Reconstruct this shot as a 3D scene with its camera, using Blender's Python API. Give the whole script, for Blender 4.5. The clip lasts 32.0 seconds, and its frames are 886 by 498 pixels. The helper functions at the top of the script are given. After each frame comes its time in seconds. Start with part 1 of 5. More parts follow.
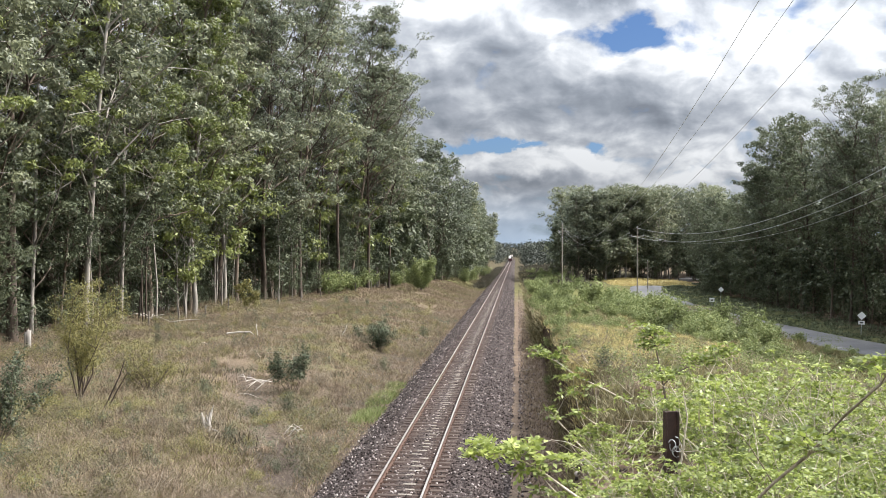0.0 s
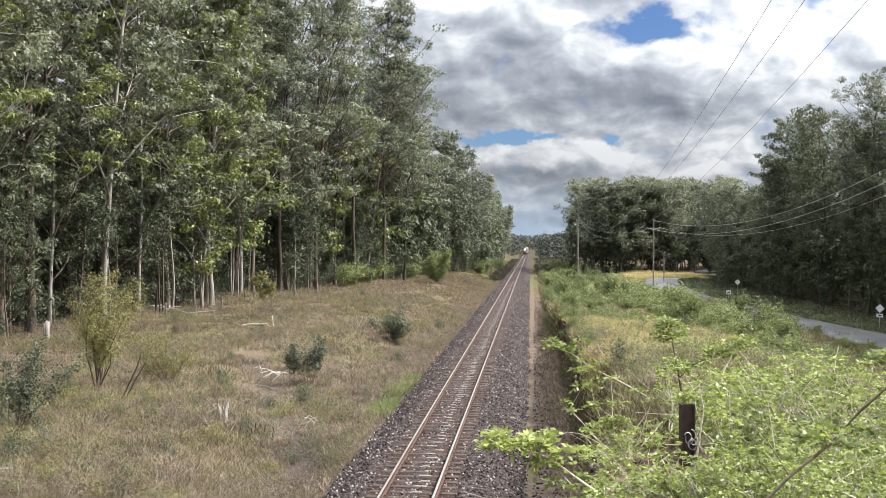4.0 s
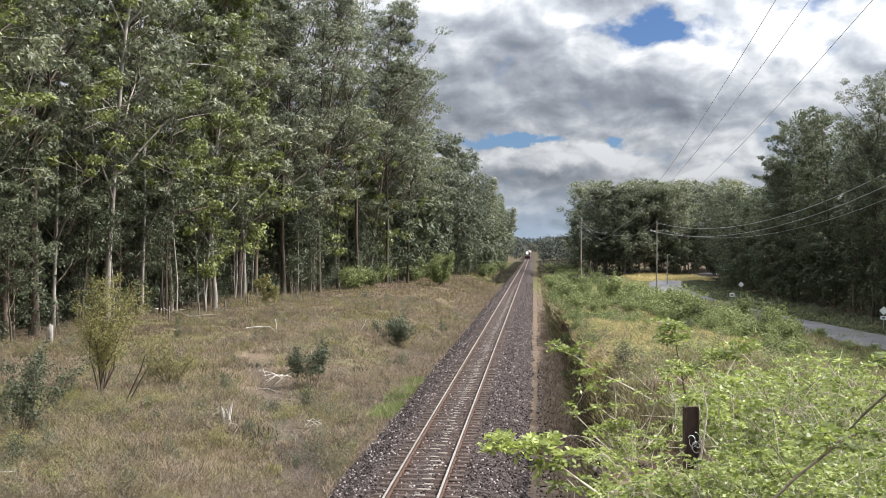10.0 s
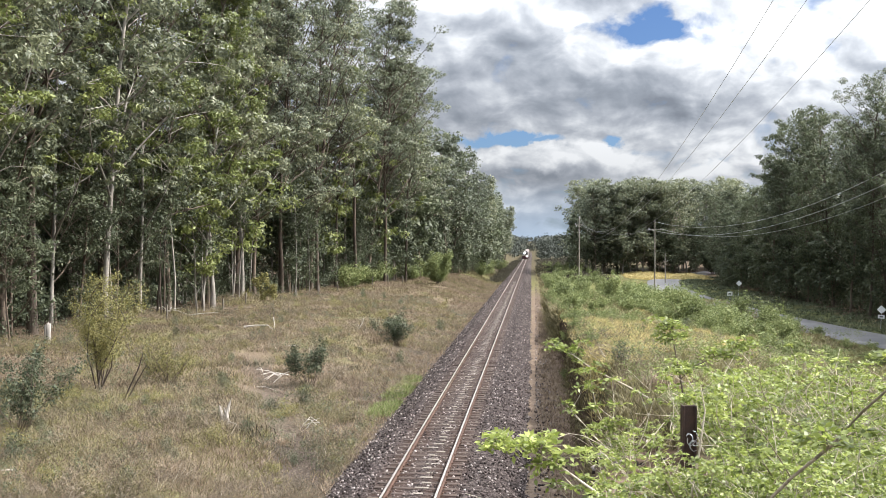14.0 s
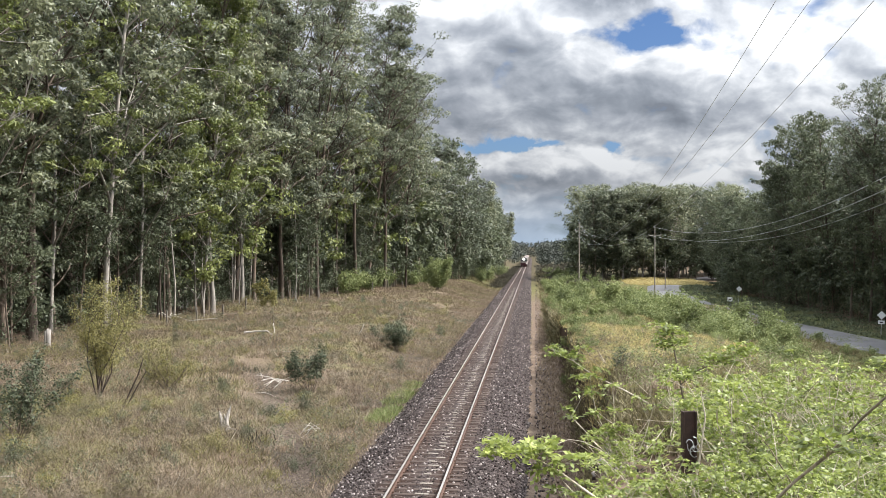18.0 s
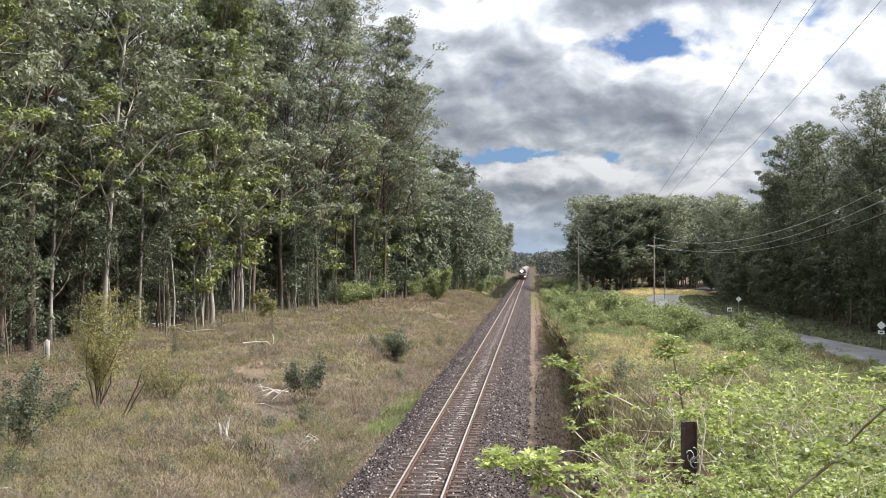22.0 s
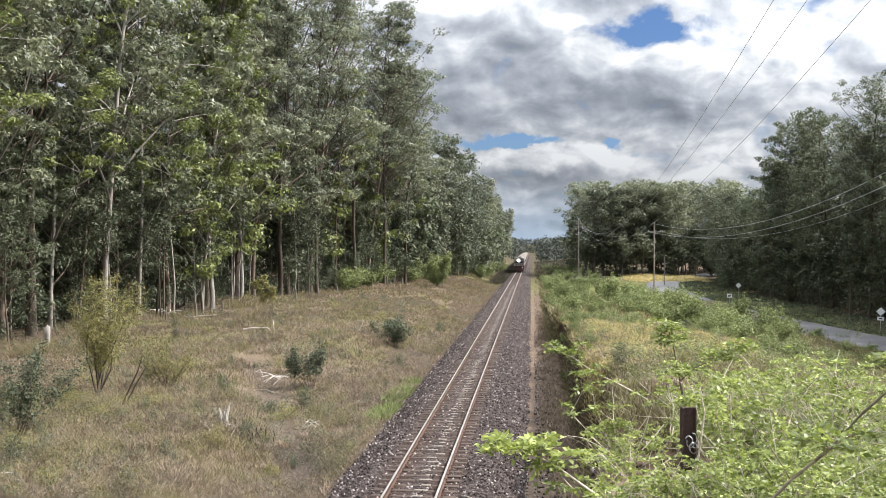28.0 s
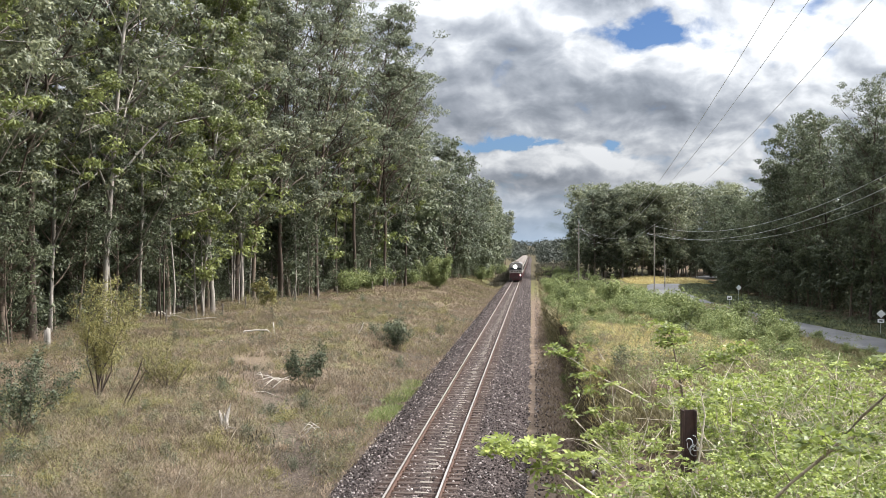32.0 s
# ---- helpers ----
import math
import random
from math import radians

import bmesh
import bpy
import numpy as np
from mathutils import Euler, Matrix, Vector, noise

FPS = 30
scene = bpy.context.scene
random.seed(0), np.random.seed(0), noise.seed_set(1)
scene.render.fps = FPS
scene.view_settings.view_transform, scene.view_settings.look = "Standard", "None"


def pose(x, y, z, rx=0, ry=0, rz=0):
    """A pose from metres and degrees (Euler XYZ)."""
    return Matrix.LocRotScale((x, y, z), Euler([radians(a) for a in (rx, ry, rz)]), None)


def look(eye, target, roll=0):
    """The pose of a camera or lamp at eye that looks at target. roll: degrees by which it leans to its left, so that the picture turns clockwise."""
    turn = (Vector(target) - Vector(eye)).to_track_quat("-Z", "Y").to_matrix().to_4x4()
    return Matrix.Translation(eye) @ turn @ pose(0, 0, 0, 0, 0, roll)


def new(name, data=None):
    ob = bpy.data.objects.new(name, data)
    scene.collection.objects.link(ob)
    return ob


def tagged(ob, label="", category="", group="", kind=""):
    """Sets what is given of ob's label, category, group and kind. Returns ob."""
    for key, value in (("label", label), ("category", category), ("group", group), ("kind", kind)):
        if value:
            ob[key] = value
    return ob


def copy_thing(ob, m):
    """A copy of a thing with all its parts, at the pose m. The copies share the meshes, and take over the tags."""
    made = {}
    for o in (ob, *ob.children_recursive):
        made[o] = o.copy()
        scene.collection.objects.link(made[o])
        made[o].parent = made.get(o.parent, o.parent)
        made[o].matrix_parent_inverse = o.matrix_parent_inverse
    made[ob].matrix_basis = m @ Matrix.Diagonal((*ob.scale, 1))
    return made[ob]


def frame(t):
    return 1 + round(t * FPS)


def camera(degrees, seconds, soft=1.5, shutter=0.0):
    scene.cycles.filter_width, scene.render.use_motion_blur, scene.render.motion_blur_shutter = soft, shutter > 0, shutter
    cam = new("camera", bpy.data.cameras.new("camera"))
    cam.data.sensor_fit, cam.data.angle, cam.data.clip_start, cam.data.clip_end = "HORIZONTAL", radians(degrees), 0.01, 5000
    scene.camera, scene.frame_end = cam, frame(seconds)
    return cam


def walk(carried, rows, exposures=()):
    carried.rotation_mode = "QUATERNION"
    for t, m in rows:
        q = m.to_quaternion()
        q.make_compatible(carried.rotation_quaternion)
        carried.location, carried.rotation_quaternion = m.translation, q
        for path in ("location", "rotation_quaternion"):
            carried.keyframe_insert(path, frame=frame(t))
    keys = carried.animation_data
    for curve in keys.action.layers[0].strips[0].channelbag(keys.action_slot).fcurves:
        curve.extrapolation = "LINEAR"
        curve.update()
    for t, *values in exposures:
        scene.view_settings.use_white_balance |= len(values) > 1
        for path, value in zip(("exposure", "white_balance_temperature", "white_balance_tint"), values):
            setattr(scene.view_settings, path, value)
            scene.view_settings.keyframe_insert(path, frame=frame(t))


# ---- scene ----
cam = camera(49.2, 32.0, soft=0.55)

# seconds, and the turn of the camera held by hand on the bridge
TURNS = (
    (0, 89.678, -0.045, 4.452),
    (0.5, 89.826, -0.055, 4.467),
    (1, 89.831, -0.028, 4.532),
    (1.5, 89.901, 0.001, 4.666),
    (2, 89.813, -0.017, 4.844),
    (2.5, 89.721, -0.016, 5.122),
    (4.5, 89.141, -0.055, 5.382),
    (5, 89.670, -0.029, 5.393),
    (5.5, 90.189, 0.005, 5.418),
    (6, 90.608, 0.005, 5.435),
    (6.5, 90.919, 0.038, 5.449),
    (7, 91.076, 0.062, 5.468),
    (7.5, 91.129, 0.050, 5.504),
    (8, 91.023, 0.022, 5.521),
    (8.5, 90.706, 0.027, 5.552),
    (9, 90.338, 0.038, 5.558),
    (9.5, 89.887, 0.034, 5.543),
    (10, 89.381, 0.023, 5.549),
    (10.5, 88.629, -0.037, 5.534),
    (11, 87.817, -0.080, 5.502),
    (11.5, 86.968, -0.119, 5.467),
    (12, 86.807, -0.076, 5.434),
    (12.5, 88.147, -0.036, 5.410),
    (13, 88.711, 0.006, 5.396),
    (13.5, 88.966, 0.013, 5.408),
    (14, 89.299, -0.022, 5.437),
    (14.5, 89.540, 0.025, 5.438),
    (16.5, 89.979, -0.003, 5.445),
    (17, 89.937, -0.002, 5.442),
    (17.5, 89.782, 0.020, 5.440),
    (18, 89.640, 0.002, 5.436),
    (18.5, 89.527, 0.011, 5.421),
    (19, 89.381, -0.025, 5.400),
    (19.5, 89.378, -0.003, 5.399),
    (20, 89.443, -0.024, 5.400),
    (20.5, 89.625, 0.017, 5.399),
    (21, 89.784, 0.000, 5.396),
    (21.5, 90.038, 0.001, 5.397),
    (22, 90.260, 0.057, 5.402),
    (22.5, 90.498, 0.016, 5.402),
    (23, 90.686, 0.023, 5.413),
    (23.5, 90.761, 0.038, 5.441),
    (24, 90.726, 0.031, 5.445),
    (24.5, 90.599, 0.000, 5.451),
    (25, 90.508, -0.012, 5.455),
    (25.5, 90.459, 0.013, 5.446),
    (27.5, 89.717, -0.019, 5.434),
    (28, 89.430, 0.015, 5.402),
    (28.5, 89.277, -0.003, 5.398),
    (29, 89.277, -0.003, 5.398),
    (29.5, 89.278, 0.012, 5.397),
    (30, 89.274, 0.013, 5.394),
    (30.5, 89.274, 0.011, 5.413),
    (31, 89.317, 0.016, 5.409),
    (31.5, 89.430, 0.016, 5.420),
    (32, 89.571, 0.030, 5.413),
)
EYE = (0.0, 0.0, 7.2)
walk(cam, [(t, pose(*EYE, rx, ry, rz)) for t, rx, ry, rz in TURNS],
     exposures=((0, 0.95), (2.5, 0.95), (5, 0.96), (6, 0.82), (8, 0.72), (10, 0.8), (11.5, 1.05), (12.5, 1.25), (13, 1.2), (14.5, 1.0), (17, 0.9), (32, 0.95)))

# ---- light ----
SUN_ELEVATION, SUN_TURN = 52, 80      # degrees; the turn is measured from the line's direction towards the right
sun_way = Vector((math.sin(radians(SUN_TURN)) * math.cos(radians(SUN_ELEVATION)), math.cos(radians(SUN_TURN)) * math.cos(radians(SUN_ELEVATION)), math.sin(radians(SUN_ELEVATION))))
sun = new("sun", bpy.data.lights.new("sun", "SUN"))
sun.data.energy, sun.data.angle, sun.data.color = 5.0, radians(0.8), (1.0, 0.955, 0.905)
sun.matrix_world = look(sun_way * 100, (0, 0, 0))


class Nodes:
    """A short way to write node trees."""

    def __init__(self, tree):
        self.tree = tree
        tree.nodes.clear()

    def add(self, kind, sockets=None, operation=""):
        node = self.tree.nodes.new(kind)
        if operation:
            node.operation = operation
        for key, value in (sockets or {}).items():
            if isinstance(value, bpy.types.NodeSocket):
                self.tree.links.new(value, node.inputs[key])
            else:
                node.inputs[key].default_value = value
        return node

    def math(self, op, a, b=0.0, c=0.0, clamp=False):
        node = self.add("ShaderNodeMath", {0: a, 1: b, 2: c}, op)
        node.use_clamp = clamp
        return node.outputs[0]

    def noise(self, vector, scale, detail=4, rough=0.55, distortion=0.0):
        return self.add("ShaderNodeTexNoise", {"Vector": vector, "Scale": scale, "Detail": detail, "Roughness": rough, "Distortion": distortion}).outputs["Fac"]

    def ramp(self, fac, *stops):
        node = self.add("ShaderNodeValToRGB", {"Fac": fac})
        el = node.color_ramp.elements
        while len(el) < len(stops):
            el.new(0.5)
        for e, (at, color) in zip(el, stops):
            e.position = at
            e.color = (*color, 1) if not isinstance(color, (int, float)) else (color, color, color, 1)
        return node.outputs["Color"]

    def mix(self, fac, a, b, blend="MIX"):
        node = self.add("ShaderNodeMix")
        node.data_type, node.blend_type, node.clamp_factor = "RGBA", blend, True
        for key, value in ((0, fac), (6, a), (7, b)):
            if isinstance(value, bpy.types.NodeSocket):
                self.tree.links.new(value, node.inputs[key])
            elif key == 0:
                node.inputs[key].default_value = value
            else:
                node.inputs[key].default_value = (*value, 1)
        return node.outputs[2]


# ---- sky: broken cloud over blue ----
world = bpy.data.worlds.new("sky")
scene.world = world
world.use_nodes = True
n = Nodes(world.node_tree)
sky = n.add("ShaderNodeTexSky")
sky.sky_type, sky.sun_disc, sky.sun_elevation, sky.sun_rotation = "NISHITA", False, radians(SUN_ELEVATION), radians(SUN_TURN)
way = n.add("ShaderNodeTexCoord").outputs["Generated"]
apart = n.add("ShaderNodeSeparateXYZ", {0: way})
up = n.math("MAXIMUM", apart.outputs["Z"], 0.0)
lift = n.math("ADD", up, 0.55)
flat = n.add("ShaderNodeCombineXYZ", {0: n.math("DIVIDE", apart.outputs["X"], lift), 1: n.math("DIVIDE", apart.outputs["Y"], lift), 2: 0.0}).outputs[0]
azimuth = n.math("MULTIPLY", n.math("ARCTAN2", apart.outputs["X"], apart.outputs["Y"]), 57.2958)
elevation = n.math("MULTIPLY", n.math("ARCSINE", apart.outputs["Z"]), 57.2958)


def shifted(v, x, y, z):
    return n.add("ShaderNodeVectorMath", {0: v, 1: (x, y, z)}, operation="ADD").outputs[0]


# billows lit from the sun's side: the density, less the density a little way towards the sun
puff = n.noise(flat, 5.0, 9, 0.52, 0.15)
relief = n.math("SUBTRACT", puff, n.noise(shifted(flat, 0.022, -0.045, 0), 5.0, 9, 0.52, 0.15))
knob = n.noise(shifted(flat, 2.2, 6.1, 1.0), 14.0, 8, 0.5, 0.3)
knob_relief = n.math("SUBTRACT", knob, n.noise(shifted(flat, 2.209, 6.078, 1.0), 14.0, 8, 0.5, 0.3))
# ragged edges
ragged_x = n.math("MULTIPLY_ADD", n.noise(shifted(way, 1.3, 4.1, 7.0), 10.0, 7, 0.6), 5.0, -2.5)
ragged_y = n.math("MULTIPLY_ADD", n.noise(shifted(way, 9.3, 2.1, 3.0), 14.0, 7, 0.62), 2.6, -1.3)
edge_x, edge_y = n.math("ADD", azimuth, ragged_x), n.math("ADD", elevation, ragged_y)


def blob(right, above, wide, deep, strength):
    """A soft bank of cloud, right of the line and above the horizon by those degrees, and its half size."""
    dx = n.math("DIVIDE", n.math("SUBTRACT", edge_x, right), wide)
    dy = n.math("DIVIDE", n.math("SUBTRACT", edge_y, above), deep)
    fall = n.math("ADD", n.math("MULTIPLY", dx, dx), n.math("MULTIPLY", dy, dy))
    return n.math("MULTIPLY", n.math("POWER", 2.718, n.math("MULTIPLY", n.math("POWER", fall, 1.4), -1.0)), strength)


def total(*values):
    out = values[0]
    for v in values[1:]:
        out = n.math("ADD", out, v)
    return out


rifts = total(blob(6.9, 12.2, 2.8, 1.4, 0.20), blob(-1.3, 5.8, 2.9, 0.36, 0.34), blob(4.9, 5.75, 0.9, 0.33, 0.30), blob(18.3, 14.4, 1.3, 0.8, 0.20), blob(-3.2, 14.4, 1.6, 0.8, 0.17))
rifts = n.math("MULTIPLY", rifts, n.math("MULTIPLY_ADD", knob, -5.5, 3.75))
cover = n.ramp(n.math("SUBTRACT", total(n.math("MULTIPLY", puff, 0.35), n.math("MULTIPLY", knob, 0.65)), rifts), (0.25, 0.0), (0.42, 1.0))
toward = n.add("ShaderNodeVectorMath", {0: way, 1: tuple(sun_way)}, operation="DOT_PRODUCT").outputs["Value"]
glow = n.math("POWER", n.math("MAXIMUM", toward, 0.0), 2.0)
tone = total(n.math("MULTIPLY_ADD", relief, 0.85, 0.64), n.math("MULTIPLY", knob_relief, 0.75), n.math("MULTIPLY_ADD", puff, -0.45, 0.225),
             # the broad grey layer, and the smaller grey banks over and under it
             blob(4.5, 8.0, 8.5, 1.5, -0.15), blob(8.5, 7.4, 5.0, 0.9, -0.08), blob(-1.2, 10.6, 2.6, 1.5, -0.14), blob(4.4, 14.7, 3.2, 0.9, -0.30), blob(12.0, 14.9, 4.2, 1.1, -0.30),
             blob(-0.6, 3.8, 2.6, 0.6, -0.09), blob(7.6, 4.6, 2.0, 0.7, -0.12), blob(-6.0, 9.0, 2.4, 4.0, -0.05),
             # white tops
             blob(14.5, 11.2, 5.5, 1.7, 0.20), blob(15.0, 8.0, 3.0, 1.2, 0.12), blob(-5.0, 13.2, 2.0, 0.9, 0.12), blob(2.5, 4.9, 7.0, 0.6, 0.19), blob(0.4, 4.2, 0.7, 0.4, 0.26), blob(10.2, 4.0, 1.6, 0.9, 0.10), blob(2.2, 12.4, 1.6, 0.7, 0.12))
cloud = n.ramp(tone, (0.28, (0.225, 0.252, 0.30)), (0.42, (0.305, 0.34, 0.395)), (0.54, (0.42, 0.455, 0.515)), (0.67, (0.61, 0.645, 0.70)), (0.82, (0.94, 0.965, 1.0)))
height_gain = n.math("MULTIPLY_ADD", up, 2.2, 0.46)
lit = n.add("ShaderNodeVectorMath", {0: cloud, "Scale": n.math("MULTIPLY", height_gain, n.math("MULTIPLY_ADD", glow, 0.9, 0.65))}, operation="SCALE").outputs[0]
low = n.math("SUBTRACT", 1.0, n.math("MULTIPLY", up, 17.0), clamp=True)
lit = n.mix(n.math("MULTIPLY", low, 0.9), lit, (0.23, 0.29, 0.37))
blue = n.add("ShaderNodeVectorMath", {0: sky.outputs[0], 1: (0.032, 0.042, 0.060)}, operation="MULTIPLY").outputs[0]
both = n.mix(cover, blue, lit)
n.add("ShaderNodeOutputWorld", {0: n.add("ShaderNodeBackground", {0: both, 1: 1.0}).outputs[0]})


# ---- materials ----
def material(name):
    m = bpy.data.materials.new(name)
    m.use_nodes = True
    return m, Nodes(m.node_tree)


def finish(n, color, rough=0.8, bump=None, bump_strength=0.4, bump_distance=0.02, metal=0.0, specular=0.5, normal=None):
    sockets = {"Base Color": color, "Roughness": rough, "Metallic": metal, "Specular IOR Level": specular}
    if bump is not None:
        sockets["Normal"] = n.add("ShaderNodeBump", {"Height": bump, "Strength": bump_strength, "Distance": bump_distance}).outputs[0]
    return n.add("ShaderNodeOutputMaterial", {0: n.add("ShaderNodeBsdfPrincipled", sockets).outputs[0]})


def spot(n):
    return n.add("ShaderNodeNewGeometry").outputs["Position"]


def surface(name, dark, light, scale, rough=0.85, fine=12.0, bump=0.4, distance=0.02, metal=0.0, stretch=(1, 1, 1), specular=0.4):
    """A worn surface: two colours, mottled at two scales."""
    m, n = material(name)
    p = n.add("ShaderNodeTexCoord").outputs["Object"]
    p = n.add("ShaderNodeVectorMath", {0: p, 1: stretch}, operation="MULTIPLY").outputs[0]
    a = n.noise(p, scale, 5)
    b = n.noise(p, scale * fine, 4, 0.65)
    f = n.math("ADD", n.math("MULTIPLY", a, 0.6), n.math("MULTIPLY", b, 0.4))
    color = n.ramp(f, (0.33, dark), (0.66, light))
    finish(n, color, rough, b, bump, distance, metal, specular)
    return m


def foliage(name, dark, mid, light, rough=0.5, through_light=0.35, patch=0.35):
    """Leaves: each takes its own shade, and lets some light through."""
    m, n = material(name)
    geo = n.add("ShaderNodeNewGeometry")
    own = n.add("ShaderNodeObjectInfo").outputs["Random"]
    big = n.noise(geo.outputs["Position"], patch, 2)
    f = n.math("ADD", n.math("MULTIPLY", geo.outputs["Random Per Island"], 0.45), n.math("ADD", n.math("MULTIPLY", big, 0.35), n.math("MULTIPLY", own, 0.2)))
    color = n.ramp(f, (0.2, dark), (0.5, mid), (0.85, light))
    leaf = n.add("ShaderNodeBsdfPrincipled", {"Base Color": color, "Roughness": rough, "Specular IOR Level": 0.45})
    glow = n.add("ShaderNodeBsdfTranslucent", {0: n.mix(0.5, color, (0.12, 0.16, 0.02), "ADD") if through_light > 0.39 else color})
    n.add("ShaderNodeOutputMaterial", {0: n.add("ShaderNodeMixShader", {0: through_light, 1: leaf.outputs[0], 2: glow.outputs[0]}).outputs[0]})
    return m


GUM_LEAF = foliage("gum leaves", (0.060, 0.072, 0.042), (0.146, 0.160, 0.098), (0.31, 0.33, 0.19), 0.5, 0.38)
GUM_LEAF_GREY = foliage("grey-green gum leaves", (0.058, 0.070, 0.048), (0.132, 0.150, 0.100), (0.27, 0.295, 0.195), 0.52, 0.36)
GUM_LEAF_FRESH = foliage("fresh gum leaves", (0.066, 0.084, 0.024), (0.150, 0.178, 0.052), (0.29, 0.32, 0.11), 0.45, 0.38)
# dark green, deepened so that the forest's deep shade is in the leaf colour
DARK_SHADE_LEAF = foliage("dark green leaves toned for forest shade", (0.034, 0.044, 0.025), (0.078, 0.095, 0.052), (0.165, 0.184, 0.105), 0.6, 0.38)
SCRUB_LEAF = foliage("scrub leaves", (0.066, 0.082, 0.030), (0.150, 0.180, 0.062), (0.265, 0.30, 0.12), 0.7, 0.36)
BUSH_LEAF = foliage("bright bush leaves", (0.058, 0.075, 0.020), (0.172, 0.208, 0.052), (0.40, 0.44, 0.135), 0.45, 0.42, 1.2)
OLIVE_LEAF = foliage("olive shrub leaves", (0.086, 0.080, 0.026), (0.184, 0.168, 0.056), (0.315, 0.29, 0.10), 0.6, 0.36)
DRY_BLADE = foliage("dry grass blades", (0.092, 0.067, 0.047), (0.222, 0.167, 0.116), (0.43, 0.342, 0.242), 0.8, 0.3, 0.14)
OLIVE_BLADE = foliage("olive grass blades", (0.072, 0.063, 0.029), (0.155, 0.133, 0.064), (0.285, 0.248, 0.125), 0.75, 0.3, 0.14)
GREEN_BLADE = foliage("green grass blades", (0.08, 0.10, 0.028), (0.155, 0.185, 0.058), (0.25, 0.28, 0.10), 0.6, 0.3)
WITHERED = foliage("withered grey-brown weeds", (0.085, 0.064, 0.045), (0.175, 0.138, 0.097), (0.30, 0.245, 0.178), 0.8, 0.25)
GOLD_BLADE = foliage("golden grass blades", (0.19, 0.148, 0.060), (0.36, 0.292, 0.122), (0.54, 0.46, 0.215), 0.75, 0.32, 0.3)

# the cloud shadow over the far woods is put into this leaf colour
DISTANT_SHADE_LEAF = foliage("distant leaves darkened as in cloud shadow", (0.024, 0.030, 0.022), (0.042, 0.050, 0.037), (0.068, 0.078, 0.058), 0.7, 0.2)

HEATH = foliage("dark brown heath", (0.026, 0.024, 0.014), (0.055, 0.048, 0.029), (0.095, 0.083, 0.05), 0.85, 0.2)
BARK_PALE = surface("pale smooth gum bark", (0.10, 0.085, 0.07), (0.38, 0.35, 0.31), 0.9, 0.8, 6, 0.3, 0.02, stretch=(1, 1, 0.25))
BARK_DARK = surface("dark rough bark", (0.035, 0.026, 0.020), (0.11, 0.085, 0.065), 1.6, 0.95, 7, 0.9, 0.05, stretch=(1, 1, 0.2))
BARK_BROWN = surface("brown bark", (0.07, 0.052, 0.038), (0.19, 0.15, 0.115), 1.6, 0.9, 7, 0.7, 0.04, stretch=(1, 1, 0.2))
BRANCH_BARK = surface("brown branch bark", (0.10, 0.082, 0.056), (0.30, 0.25, 0.175), 14, 0.95, 6, 0.8, 0.01)
TWIG = surface("pale dry twig", (0.27, 0.23, 0.17), (0.55, 0.49, 0.39), 5, 0.8)
DEAD_WOOD = surface("bleached dead wood", (0.30, 0.27, 0.23), (0.62, 0.58, 0.52), 4, 0.8, stretch=(1, 1, 0.3))
STUMP_WOOD = surface("grey split stump wood", (0.10, 0.085, 0.07), (0.50, 0.46, 0.41), 7, 0.9, 5, 0.8, 0.02, stretch=(1, 1, 0.3))
POST_WOOD = surface("weathered post timber", (0.07, 0.06, 0.05), (0.20, 0.175, 0.15), 6, 0.9, stretch=(1, 1, 0.2))
GREY_WOOD = surface("grey strainer post timber", (0.17, 0.155, 0.135), (0.33, 0.305, 0.275), 6, 0.9, stretch=(1, 1, 0.2))
POLE_WOOD = surface("power pole timber", (0.14, 0.12, 0.10), (0.30, 0.27, 0.23), 2.5, 0.85, stretch=(1, 1, 0.15))
RUST = surface("rusted rail steel", (0.045, 0.023, 0.016), (0.115, 0.066, 0.046), 8, 0.75, metal=0.25)
RAIL_TOP = surface("polished railhead", (0.52, 0.47, 0.43), (0.72, 0.67, 0.62), 3, 0.3, metal=0.85, bump=0.05)
SLEEPER_WOOD = surface("sleeper timber", (0.020, 0.013, 0.010), (0.070, 0.048, 0.038), 5, 0.9, 5, 0.6, 0.01, stretch=(0.25, 1, 1))
SLEEPER_PALE = surface("pale dusted sleeper top", (0.06, 0.05, 0.042), (0.25, 0.22, 0.185), 9, 0.9, 5, 0.6, 0.01)
DARK_POST = surface("dark rusted steel post", (0.018, 0.010, 0.008), (0.06, 0.03, 0.022), 9, 0.7)
GALVANISED = surface("galvanised metal", (0.35, 0.36, 0.37), (0.55, 0.56, 0.57), 6, 0.45, metal=0.6)
SIGN_WHITE = surface("pale sign face", (0.62, 0.63, 0.64), (0.78, 0.79, 0.80), 4, 0.5, bump=0.05)
SIGN_BLACK = surface("black sign paint", (0.015, 0.015, 0.015), (0.03, 0.03, 0.03), 4, 0.5)
WIRE = surface("aluminium power wire", (0.48, 0.48, 0.49), (0.66, 0.66, 0.67), 4, 0.45, metal=0.5)
WIRE_DARK = surface("weathered dark wire", (0.36, 0.36, 0.37), (0.5, 0.5, 0.51), 4, 0.8)


